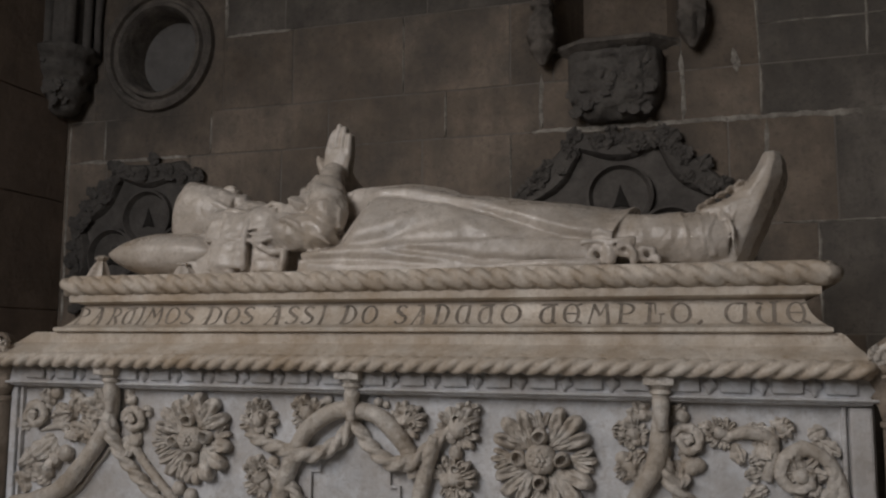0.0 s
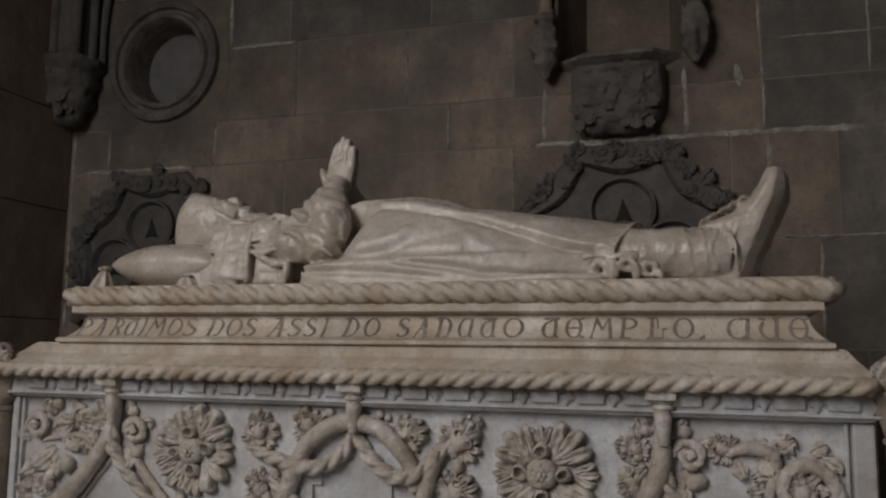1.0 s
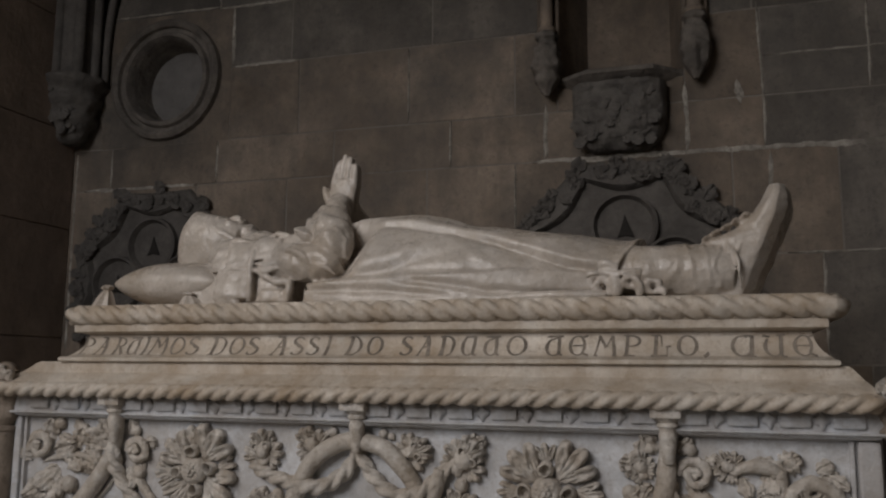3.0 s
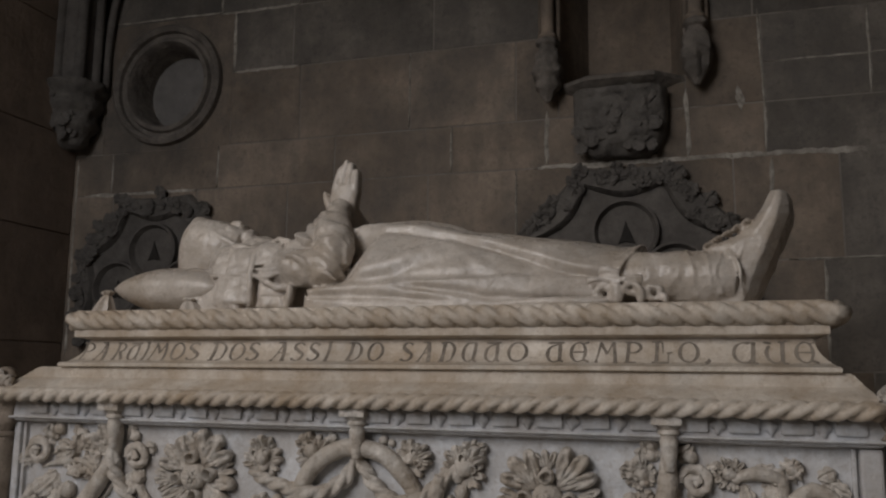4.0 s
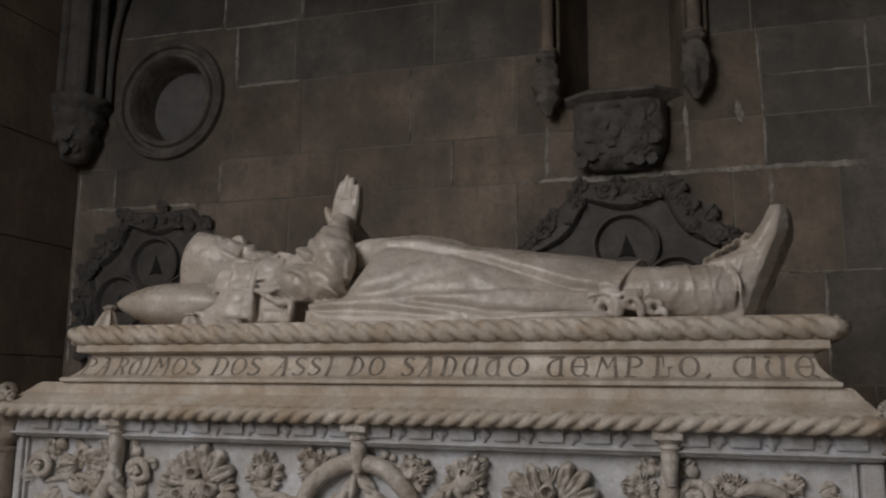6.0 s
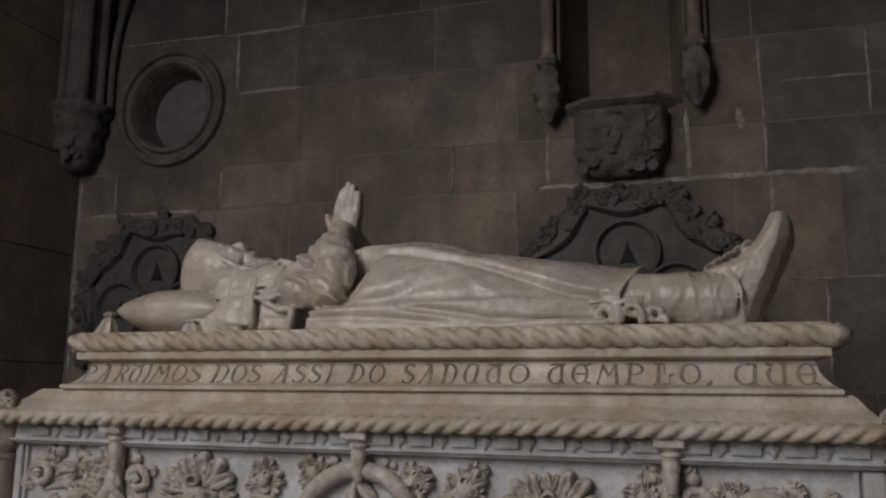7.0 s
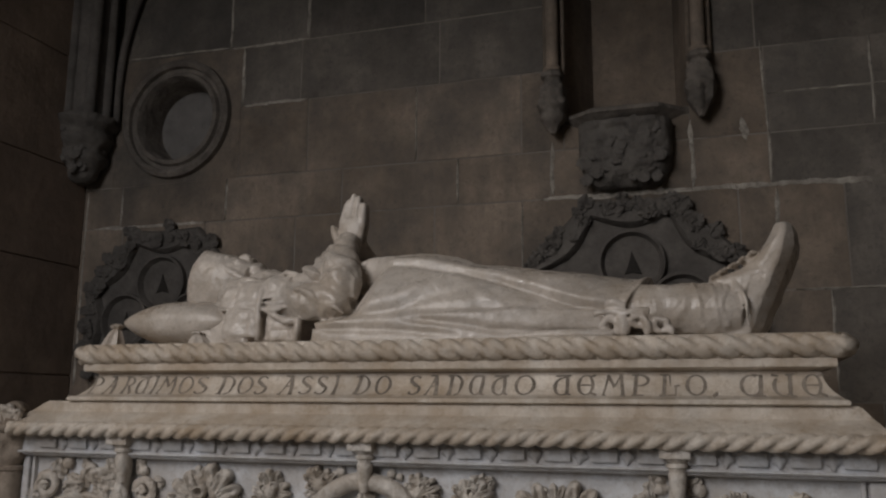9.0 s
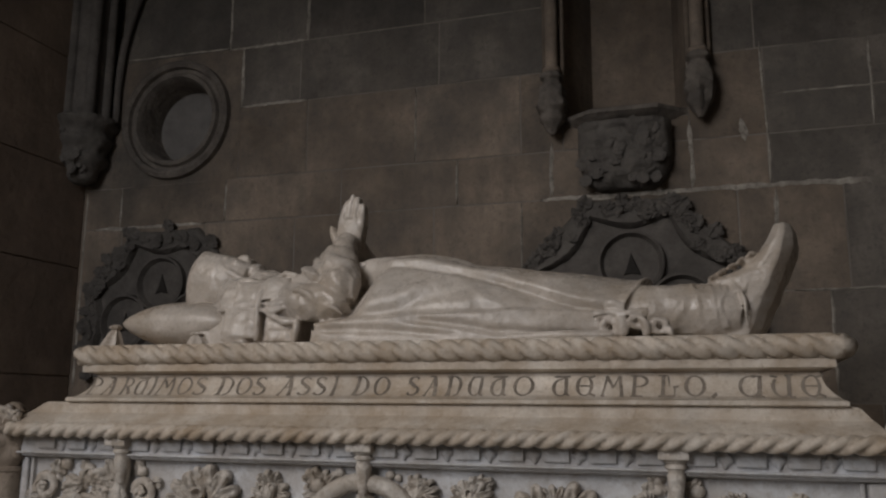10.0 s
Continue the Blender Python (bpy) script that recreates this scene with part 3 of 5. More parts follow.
bm = bmesh.new()
sweep_x(bm, [(cavetto(1.523 - 0.0725 * i / 14), 1.523 - 0.0725 * i / 14) for i in range(15)], -1.135, 1.130, depth_back=0.74)
part("lettered_band", bm, LID, tomb, "hollowed band with dark gothic lettering", smooth=True)
bm = bmesh.new()
sweep_x(bm, [(0.045, 1.5565), (0.028, 1.556), (0.028, 1.534), (0.032, 1.531), (0.05, 1.529), (0.064, 1.524)], -1.155, 1.150, depth_back=0.76)
part("upper_fillet", bm, LID, tomb)
bm = bmesh.new()
box(bm, -1.165, 1.165, 0.034, 0.766, 1.557, 1.622, 0.006)
part("lid_slab", bm, LID, tomb)
# upper and lower cords
bm = bmesh.new()
rope(bm, [(-1.19, 0.76, 1.588), (-1.19, 0.036, 1.588), (1.188, 0.036, 1.588), (1.188, 0.76, 1.588)], 0.034, 0.064, 1)
part("upper_cord", bm, LID, tomb, "thick twisted stone cord", smooth=70)
bm = bmesh.new()
rope(bm, [(-1.375, 0.88, 1.343), (-1.375, -0.062, 1.343), (1.250, -0.062, 1.343), (1.250, 0.88, 1.343)], 0.0250, 0.052, -1, strands=3)
part("lower_cord", bm, LID, tomb, "twisted stone cord", smooth=70)

# lettering along the hollow: rounded gothic capitals, each of a few strokes in a unit square
def line(x0, y0, x1, y1, w0=0.13, w1=None):
    w1 = w0 if w1 is None else w1
    return [(x0 + (x1 - x0) * k / 8, y0 + (y1 - y0) * k / 8, w0 + (w1 - w0) * k / 8) for k in range(9)]


def bow(cx, cy, rx, ry, a0, a1, thick=0.17, thin=0.06):
    """An arc that swells on its sides and thins above and below."""
    n = 20
    return [(cx + rx * math.cos(a), cy + ry * math.sin(a), thin + (thick - thin) * math.cos(a) ** 2) for a in (radians(a0 + (a1 - a0) * k / n) for k in range(n + 1))]


GLYPHS = {}
GLYPHS["O"] = [bow(0.5, 0.5, 0.42, 0.46, 0, 360)]
GLYPHS["I"] = [line(0.55, 1.0, 0.45, 0.0, 0.17), line(0.2, 0.98, 0.85, 1.0, 0.07), line(0.15, 0.02, 0.8, 0.0, 0.07)]
GLYPHS["S"] = [bow(0.52, 0.73, 0.34, 0.23, 30, 215), bow(0.46, 0.27, 0.38, 0.24, 60, -150), line(0.25, 0.66, 0.68, 0.42, 0.17)]
GLYPHS["D"] = [line(0.30, 0.98, 0.16, 0.02, 0.19), line(0.02, 0.93, 0.34, 0.99, 0.07), bow(0.38, 0.5, 0.48, 0.48, 90, -95), line(0.0, 0.05, 0.42, 0.02, 0.07)]
GLYPHS["N"] = [line(0.24, 0.98, 0.20, 0.02, 0.20), line(0.02, 0.94, 0.30, 0.98, 0.08), bow(0.40, 0.60, 0.42, 0.38, 130, -10), line(0.82, 0.56, 0.74, 0.10, 0.17, 0.1), line(0.74, 0.08, 0.50, 0.0, 0.07), line(0.05, 0.02, 0.36, 0.02, 0.07)]
GLYPHS["C"] = [bow(0.46, 0.48, 0.38, 0.46, 95, 300), line(0.22, 0.94, 0.84, 0.96, 0.07), line(0.80, 0.96, 0.74, 0.08, 0.17), line(0.74, 0.06, 0.98, 0.02, 0.08)]
GLYPHS["T"] = [bow(0.48, 0.42, 0.38, 0.40, 80, 320), line(0.12, 0.94, 0.92, 0.96, 0.09), line(0.70, 0.95, 0.74, 0.12, 0.17), line(0.74, 0.10, 0.94, 0.03, 0.08), line(0.40, 0.82, 0.70, 0.90, 0.06)]
GLYPHS["E"] = [bow(0.46, 0.5, 0.36, 0.46, 60, 320), bow(0.46, 0.5, 0.30, 0.46, 60, -50, 0.15), line(0.2, 0.50, 0.74, 0.50, 0.07), line(0.62, 0.88, 0.92, 0.98, 0.09), line(0.68, 0.14, 0.96, 0.02, 0.12)]
GLYPHS["M"] = [line(0.26, 0.98, 0.06, 0.02, 0.10), line(0.24, 0.96, 0.52, 0.40, 0.15), line(0.52, 0.40, 0.78, 0.98, 0.07), line(0.78, 0.98, 0.90, 0.02, 0.16), line(0.0, 0.02, 0.18, 0.02, 0.06), line(0.78, 0.0, 1.0, 0.0, 0.06)]
GLYPHS["A"] = [line(0.66, 0.98, 0.84, 0.02, 0.20), line(0.64, 0.94, 0.14, 0.02, 0.08), line(0.28, 0.98, 0.74, 0.98, 0.08), line(0.34, 0.42, 0.76, 0.46, 0.07), line(0.0, 0.02, 0.26, 0.0, 0.06), line(0.7, 0.0, 1.0, 0.02, 0.06)]
GLYPHS["P"] = [line(0.22, 0.98, 0.16, 0.02, 0.16), bow(0.36, 0.72, 0.46, 0.25, 110, -110, 0.15), line(0.0, 0.98, 0.40, 0.97, 0.06), line(0.0, 0.02, 0.60, 0.02, 0.06)]
GLYPHS["R"] = [*GLYPHS["P"][:3], line(0.42, 0.46, 0.92, 0.02, 0.15), line(0.0, 0.02, 0.32, 0.02, 0.06)]
GLYPHS["L"] = [line(0.26, 0.98, 0.22, 0.04, 0.17), line(0.02, 0.98, 0.48, 0.98, 0.06), line(0.0, 0.02, 0.82, 0.02, 0.08), line(0.50, 0.96, 0.54, 0.45, 0.10, 0.05), line(0.80, 0.02, 0.80, 0.46, 0.07), line(0.72, 0.44, 0.98, 0.48, 0.10)]
GLYPHS["U"] = [bow(0.50, 0.46, 0.36, 0.44, 130, 330), line(0.04, 0.96, 0.34, 0.90, 0.09), line(0.80, 0.98, 0.76, 0.04, 0.18), line(0.62, 0.96, 0.98, 1.0, 0.07), line(0.76, 0.02, 1.0, 0.0, 0.07)]
GLYPHS["Q"] = [bow(0.44, 0.48, 0.40, 0.46, 60, 330), line(0.50, 0.96, 0.92, 0.92, 0.08), line(0.84, 0.94, 0.80, 0.05, 0.18), line(0.45, 0.02, 1.0, 0.0, 0.08)]
GLYPHS["."] = [line(0.3, 0.12, 0.62, 0.0, 0.3)]


def letters(word, edges):
    """One word; edges: where each letter begins and ends along the band."""
    for ch, (x0, x1) in zip(word, edges):
        bm = bmesh.new()
        for stroke in GLYPHS[ch]:
            left, right = [], []
            for k, (u, v, w) in enumerate(stroke):
                a, b = stroke[max(0, k - 1)], stroke[min(len(stroke) - 1, k + 1)]
                d = Vector(((b[0] - a[0]) * (x1 - x0), (b[1] - a[1]) * 0.058)).normalized()
                w *= 0.5 * 0.060 * (1 + 0.25 * noise.noise(Vector((x0 * 40 + u * 4, v * 4, 0))))
                x, z = x0 + u * (x1 - x0), 1.4575 + v * 0.058
                for side, sg in ((left, 1), (right, -1)):
                    px, pz = x - d.y * w * sg, z + d.x * w * sg
                    side.append(bm.verts.new((px, cavetto(pz) - 0.0012, pz)))
            for k in range(len(left) - 1):
                bm.faces.new((left[k], left[k + 1], right[k + 1], right[k]))
        part("letter", bm, INK, tomb, "dark incised gothic letter")


letters("PARTIMOS", ((-1.150, -1.100), (-1.090, -1.045), (-1.018, -0.975), (-0.968, -0.915), (-0.908, -0.885), (-0.878, -0.812), (-0.803, -0.750), (-0.742, -0.690)))
letters("NOS", ((-0.654, -0.590), (-0.584, -0.530), (-0.522, -0.474)))
letters("ASSI", ((-0.432, -0.380), (-0.366, -0.318), (-0.312, -0.266), (-0.252, -0.230)))
letters("DO", ((-0.178, -0.126), (-0.112, -0.060)))
letters("SANCTO", ((-0.006, 0.038), (0.050, 0.094), (0.116, 0.170), (0.184, 0.234), (0.250, 0.304), (0.318, 0.380)))
letters("TEMPLO.", ((0.430, 0.486), (0.496, 0.556), (0.568, 0.632), (0.648, 0.702), (0.722, 0.776), (0.790, 0.846), (0.858, 0.876)))
letters("QUE", ((0.930, 0.992), (1.005, 1.066), (1.080, 1.140)))

# ---- room that closes the place ----
FX0, FX1, FY0 = -8.0, 4.6, -5.65
bm = bmesh.new()
box(bm, FX0, FX1, FY0, 2.3, -0.2, 0.0)
tagged(part("floor", bm, FLOOR), "worn grey stone church floor", "floor", kind="structure")
bm = bmesh.new()
box(bm, FX0, FX1, FY0, 2.3, 9.0, 9.3)
tagged(part("ceiling", bm, ROOM), "plain high stone ceiling", "ceiling", kind="structure")
# Unseen wall; its openings are added to hold the key and fill lamps.
bm = bmesh.new()
xs = [FX0, -4.3, -2.5, -2.25, -0.55, FX1]
for a, b, sill, head in zip(xs, xs[1:], (0, 4.0, 0, 2.4, 0), (0, 7.0, 0, 5.4, 0)):
    if head:
        box(bm, a, b, FY0 - 0.4, FY0, 0, sill)
        box(bm, a, b, FY0 - 0.4, FY0, head, 9.0)
    else:
        box(bm, a, b, FY0 - 0.4, FY0, 0, 9.0)
tagged(part("wall_south", bm, ROOM), "plain pale closing wall with added openings for unseen lamps", "wall", kind="structure")
# Added block, out of view, that keeps lamp light off the upper wall.
bm = bmesh.new()
box(bm, FX0, FX1, -1.95, -1.5, 3.95, 9.0)
tagged(part("chapel_lintel", bm, ROOM), "plain unseen block that shades the upper wall", "lintel", kind="structure")
# Unseen closing wall, kept dark so little light bounces onto right-facing sides.
bm = bmesh.new()
box(bm, FX1, FX1 + 0.4, FY0, 2.3, 0, 9.0)
tagged(part("wall_east", bm, WALL_GREY), "plain unseen wall, dark to cut bounce light", "wall", kind="structure")
bm = bmesh.new()
box(bm, FX0 - 0.4, FX0, FY0, 2.3, 0, 9.0)
box(bm, FX0, -3.6, 1.5, 2.3, 0, 9.0)
tagged(part("wall_far_west", bm, ROOM), "plain pale stone wall", "wall", kind="structure")

# ---- carved relief on the front of the chest ----
PY = 0.03          # face of the sunk panel


def rough(bm, deep=0.005):
    """Chisel and wear: small lumps over a carved piece."""
    for v in bm.verts:
        k = noise.noise(v.co * 55) * deep + noise.noise(v.co * 23) * deep
        v.co += Vector((k, noise.noise(v.co * 50 + Vector((5, 0, 0))) * deep, -k))


def eye(x, z, r, y, parent):
    """A drilled hole in a raised rim."""
    bm = bmesh.new()
    turned(bm, x, z, [(r, y + 0.02), (r * 0.95, y - r * 0.25), (r * 0.75, y - r * 0.42), (r * 0.66, y - r * 0.25), (r * 0.55, y + r * 1.0), (0.001, y + r * 1.1)], 16)
    rough(bm, 0.004)
    part("drilled_eye", bm, CARVED, parent, smooth=True)


def rosette(x, z, r, turn=0.0):
    """Beaded heart, four fluted corner leaves, smaller ones between and four drilled eyes."""
    bm = bmesh.new()
    turned(bm, x, z, [(r * 0.30, PY + 0.01), (r * 0.28, PY - r * 0.22), (r * 0.22, PY - r * 0.30), (0.001, PY - r * 0.33)], 32)
    rough(bm, 0.003)
    ros = part("rosette", bm, CARVED, tomb, "carved leafy rosette", smooth=True)
    for ring, n in ((0.0, 1), (0.085, 6), (0.17, 12)):
        for k in range(n):
            a = 2 * math.pi * k / n
            bm = bmesh.new()
            knob(bm, (x + r * ring * math.cos(a), PY - r * (0.36 - ring * 0.5), z + r * ring * math.sin(a)), r * 0.055, 0.2)
            part("bead", bm, CARVED, ros, smooth=True)
    for k in range(4):
        a = 45 + 90 * k + turn
        c, s = math.cos(radians(a)), math.sin(radians(a))
        leaf(ros, 0, x + c * r * 0.14, z + s * r * 0.14, a, r * random.uniform(0.82, 0.98), 0.62, PY, random.uniform(0.9, 1.15), FANS)
        b = a + 45
        c, s = math.cos(radians(b)), math.sin(radians(b))
        leaf(ros, 1, x + c * r * 0.40, z + s * r * 0.40, b, r * random.uniform(0.48, 0.66), 0.6, PY, random.uniform(0.85, 1.2), FANS)
        eye(x + c * r * 0.41, z + s * r * 0.41, r * 0.15, PY - r * 0.22, ros)


def flower(x, z, angle, size):
    """A half-open flower: fluted leaves curling round a swelling heart with drilled eyes."""
    bm = bmesh.new()
    c, s = math.cos(radians(angle)), math.sin(radians(angle))
    knob(bm, (x + c * size * 0.25, PY - size * 0.25, z + s * size * 0.25), size * 0.36, 0.35)
    knob(bm, (x - c * size * 0.15, PY - size * 0.2, z - s * size * 0.15), size * 0.26, 0.3)
    rough(bm)
    f = part("flower", bm, CARVED, tomb, "carved flower with curled leaves", smooth=True)
    for d, q, kind in ((0, 1.15, 1), (-58, 0.95, 0), (62, 0.95, 0), (-120, 0.75, 1), (125, 0.75, 1)):
        leaf(f, kind, x, z, angle + d, size * q, 0.75 + 0.2 * (d == 0), PY, 1.0, FANS)
    for d in (-32, 30):
        eye(x + size * 0.50 * math.cos(radians(angle + d)), z + size * 0.50 * math.sin(radians(angle + d)), size * 0.17, PY - size * 0.42, f)
    return f


def volute(x, z, r, start, turns, way, thick):
    """Spiral scroll winding in to a small eye."""
    pts, n = [], int(14 * turns)
    for i in range(n + 1):
        t = i / n
        a = radians(start) + way * 2 * math.pi * turns * t
        q = r * (1 - 0.80 * t)
        pts.append((x + q * math.cos(a), PY - 0.012 - 0.02 * t, z + q * math.sin(a), thick * (1 - 0.45 * t)))
    bm = bmesh.new()
    tube(bm, pts, 3, 10)
    knob(bm, (x, PY - 0.03, z), r * 0.24, 0.2)
    rough(bm)
    return part("scroll", bm, CARVED, tomb, "carved spiral scroll", smooth=True)


def buds(spots):
    for x, z, r in spots:
        bm = bmesh.new()
        knob(bm, (x, PY - r * 0.55, z), r, 0.22)
        part("bud", bm, CARVED, tomb, smooth=True)


def branch(points, strands=0, name="branch"):
    bm = bmesh.new()
    tube(bm, [(x, PY - r * 0.7 - lift, z, r) for x, z, r, lift in points], 12, 16 if not strands else 24, -60.0, strands, groove=0.50)
    rough(bm, 0.0018)
    return part(name, bm, CARVED, tomb, smooth=60)


# capitals under the cords, each on a small turned neck
for x in (-0.950, -0.112, 0.763):
    bm = bmesh.new()
    box(bm, x - 0.042, x + 0.036, -0.058, 0.0, 1.297, 1.3245, 0.003)
    cap = part("capital", bm, CARVED, tomb, "small moulded block capital")
    prof = [(0.033, 1.299), (0.030, 1.290), (0.024, 1.286), (0.029, 1.281), (0.029, 1.275), (0.023, 1.271), (0.021, 1.262), (0.024, 1.255), (0.022, 1.235), (0.014, 1.18)]
    part("neck", lathe_z(x, -0.018, prof, 20), CARVED, cap, smooth=30)

# pilasters at the ends of the front
for x0, x1, tilt in ((-1.372, -1.345, 0), (1.215, 1.268, 0)):
    bm = bmesh.new()
    box(bm, x0, x1, 0.006, 0.05, 0.31, 1.25, 0.008)
    p = part("pilaster", bm, CHEST, tomb)
    bm = bmesh.new()
    xi = x1 + 0.006 if x0 < 0 else x0 - 0.018
    box(bm, xi, xi + 0.011, 0.014, 0.045, 0.31, 1.2495, 0.003)
    part("bead", bm, CHEST, p)

# corner columns with leafy heads
for x in (-1.415, 1.330):
    c = part("corner_column", lathe_z(x, 0.0, [(0.042, 0.30), (0.042, 1.20), (0.048, 1.205), (0.048, 1.215), (0.040, 1.22)], 24), COLUMN, tomb, "carved round corner column", smooth=30)
    bm = lathe_z(x, 0.0, [(0.040, 1.22), (0.046, 1.25), (0.058, 1.275), (0.050, 1.29), (0.060, 1.315), (0.066, 1.325), (0.060, 1.332)], 40)
    for v in bm.verts:
        k = 1 + 0.45 * noise.noise(v.co * 34)
        v.co.x, v.co.y = x + (v.co.x - x) * k, v.co.y * k
    part("leafy_head", bm, COLUMN, c, smooth=True)
    n = 14
    ring = [(x + 0.055 * math.cos(2 * math.pi * k / n), 0.055 * math.sin(2 * math.pi * k / n), 1.345) for k in range(n + 1)]
    bm = bmesh.new()
    rope(bm, ring, 0.019, 0.05, 1, 12, 0.006)
    part("cord_ring", bm, COLUMN, c, smooth=70)
    bm = lathe_z(x, 0.0, [(0.050, 1.352), (0.056, 1.37), (0.044, 1.385), (0.050, 1.40), (0.034, 1.42), (0.012, 1.432)], 36)
    for v in bm.verts:
        k = 1 + 0.55 * noise.noise(v.co * 40)
        v.co.x, v.co.y = x + (v.co.x - x) * k, v.co.y * k
    fin = part("finial", bm, COLUMN, c, "worn leafy finial", smooth=True)
    for k, a in enumerate((35, 75, 105, 145)):
        leaf(fin, k, x + 0.02 * math.cos(radians(a)), 1.358, a, 0.07, 0.8, -0.04)

# frieze: raised tablets with carved bosses between
frieze = next(o for o in tomb.children if o.name.startswith("frieze") and "fillet" not in o.name)
bm = bmesh.new()
box(bm, -0.037, 0.037, -0.013, 0.004, -0.0195, 0.0195, 0.006)
for v in bm.verts:
    v.co.y -= 0.004 * math.cos(v.co.z * 90)
me_tab = part("tablet", bm, CHEST, frieze, smooth=40)
tab = me_tab.data
bpy.data.objects.remove(me_tab)
bm = bmesh.new()
made = bmesh.ops.create_icosphere(bm, subdivisions=3, radius=1.0)["verts"]
for v in made:
    d = v.co.normalized()
    k = 1 + 0.18 * math.cos(4 * math.atan2(d.z, d.x)) + 0.2 * noise.noise(d * 3)
    v.co = Vector((d.x * 0.017 * k, d.y * 0.012, d.z * 0.021 * k))
ob = part("boss", bm, CHEST, frieze, smooth=True)
boss = ob.data
bpy.data.objects.remove(ob)
spots = []
for a, b, n in ((-1.375, -0.950, 3.5), (-0.950, -0.112, 7), (-0.112, 0.763, 7), (0.763, 1.27, 4.1)):
    step = (b - a) / n
    k = 0
    while a + k * step < b - 0.02:
        x = (b - (k + 0.5) * step) if a < -1.3 else a + (k + 0.5) * step
        if -1.35 < x < 1.26:
            spots.append((x, step))
        k += 1
for x, step in spots:
    piece("tablet", tab, frieze, pose(x, -0.010, 1.3, 0, random.uniform(-1, 1), 0))
    for side in (-0.5, 0.5):
        bx = x + side * step
        if side > 0 and min(abs(bx - c) for c in (-0.950, -0.112, 0.763)) > 0.05 and bx < 1.25:
            piece("boss", boss, frieze, pose(bx, -0.012, 1.299, 0, random.uniform(-12, 12), 0))

# left bay: curling spray and a bent bough rising to the capital
branch([(-1.34, 0.86, 0.030, 0), (-1.235, 0.885, 0.030, 0.004), (-1.135, 0.93, 0.030, 0.008), (-1.045, 1.025, 0.028, 0.01), (-0.985, 1.115, 0.026, 0.008), (-0.960, 1.19, 0.021, 0.01), (-0.952, 1.256, 0.018, 0.014)], name="bough")
branch([(-1.28, 0.855, 0.008, 0), (-1.115, 0.905, 0.008, 0), (-1.02, 1.005, 0.008, 0), (-0.955, 1.09, 0.007, 0)], name="fillet")
spray = volute(-1.265, 1.155, 0.045, 200, 1.4, -1, 0.016)
for x, z, a, s, k in ((-1.25, 1.17, 60, 0.09, 0), (-1.21, 1.14, 20, 0.10, 3), (-1.17, 1.13, -30, 0.10, 1), (-1.20, 1.09, 230, 0.10, 2), (-1.14, 1.15, 50, 0.09, 0), (-1.11, 1.18, 100, 0.07, 1),
                      (-1.10, 1.14, -20, 0.09, 3), (-1.24, 1.05, 215, 0.10, 0), (-1.27, 1.02, 250, 0.08, 1), (-1.22, 1.06, 300, 0.09, 2), (-1.29, 1.13, 180, 0.06, 3), (-1.03, 1.15, 130, 0.09, 2),
                      (-1.02, 1.18, 90, 0.08, 0), (-1.04, 1.11, 200, 0.07, 1), (-1.21, 0.95, 150, 0.08, 3), (-1.25, 0.93, 60, 0.09, 2), (-1.30, 0.90, 110, 0.08, 0)):
    leaf(spray, k, x, z, a, s, 1.1)
branch([(-1.26, 1.105, 0.004, 0), (-1.20, 1.12, 0.009, 0.002), (-1.10, 1.13, 0.012, 0.004), (-1.02, 1.10, 0.012, 0)], name="stem")
buds([(-1.193, 1.232, 0.022), (-1.141, 1.037, 0.029), (-1.295, 0.990, 0.022), (-1.245, 0.985, 0.018), (-1.10, 1.215, 0.020)])


def head_spray(x, s=1.0):
    """Foliage round a capital: paired scrolls, buds and leaves."""
    v = volute(x + 0.072 * s, 1.150, 0.040, 180, 1.5, -1, 0.015)
    for dx, z, a, q, k in ((0.03, 1.20, 60, 0.06, 0), (0.05, 1.13, -50, 0.07, 1), (0.09, 1.17, 20, 0.05, 3), (0.04, 1.10, -80, 0.08, 2), (-0.03, 1.20, 120, 0.07, 0), (-0.05, 1.16, 170, 0.08, 3), (-0.04, 1.12, 220, 0.08, 1), (-0.07, 1.19, 80, 0.05, 2)):
        leaf(v, k, x + dx * s, z, a, q, 1.15)
    buds([(x + 0.058 * s, 1.215, 0.019), (x + 0.08 * s, 1.085, 0.022), (x - 0.045 * s, 1.215, 0.016)])


head_spray(-0.955)
branch([(-0.958, 1.19, 0.012, 0), (-0.962, 1.13, 0.026, 0.01), (-0.935, 1.065, 0.022, 0.01), (-0.89, 1.01, 0.022, 0.006), (-0.845, 0.968, 0.022, 0.006), (-0.775, 0.905, 0.022, 0), (-0.70, 0.86, 0.022, 0)], 3, "twisted_cord")
branch([(-0.885, 1.075, 0.014, 0), (-0.84, 1.02, 0.014, 0), (-0.80, 0.98, 0.014, 0), (-0.735, 0.92, 0.014, 0), (-0.67, 0.87, 0.014, 0)], name="stem")
buds([(-0.707, 0.948, 0.024), (-0.665, 0.93, 0.022)])
rosette(-0.668, 1.100, 0.142, 8)

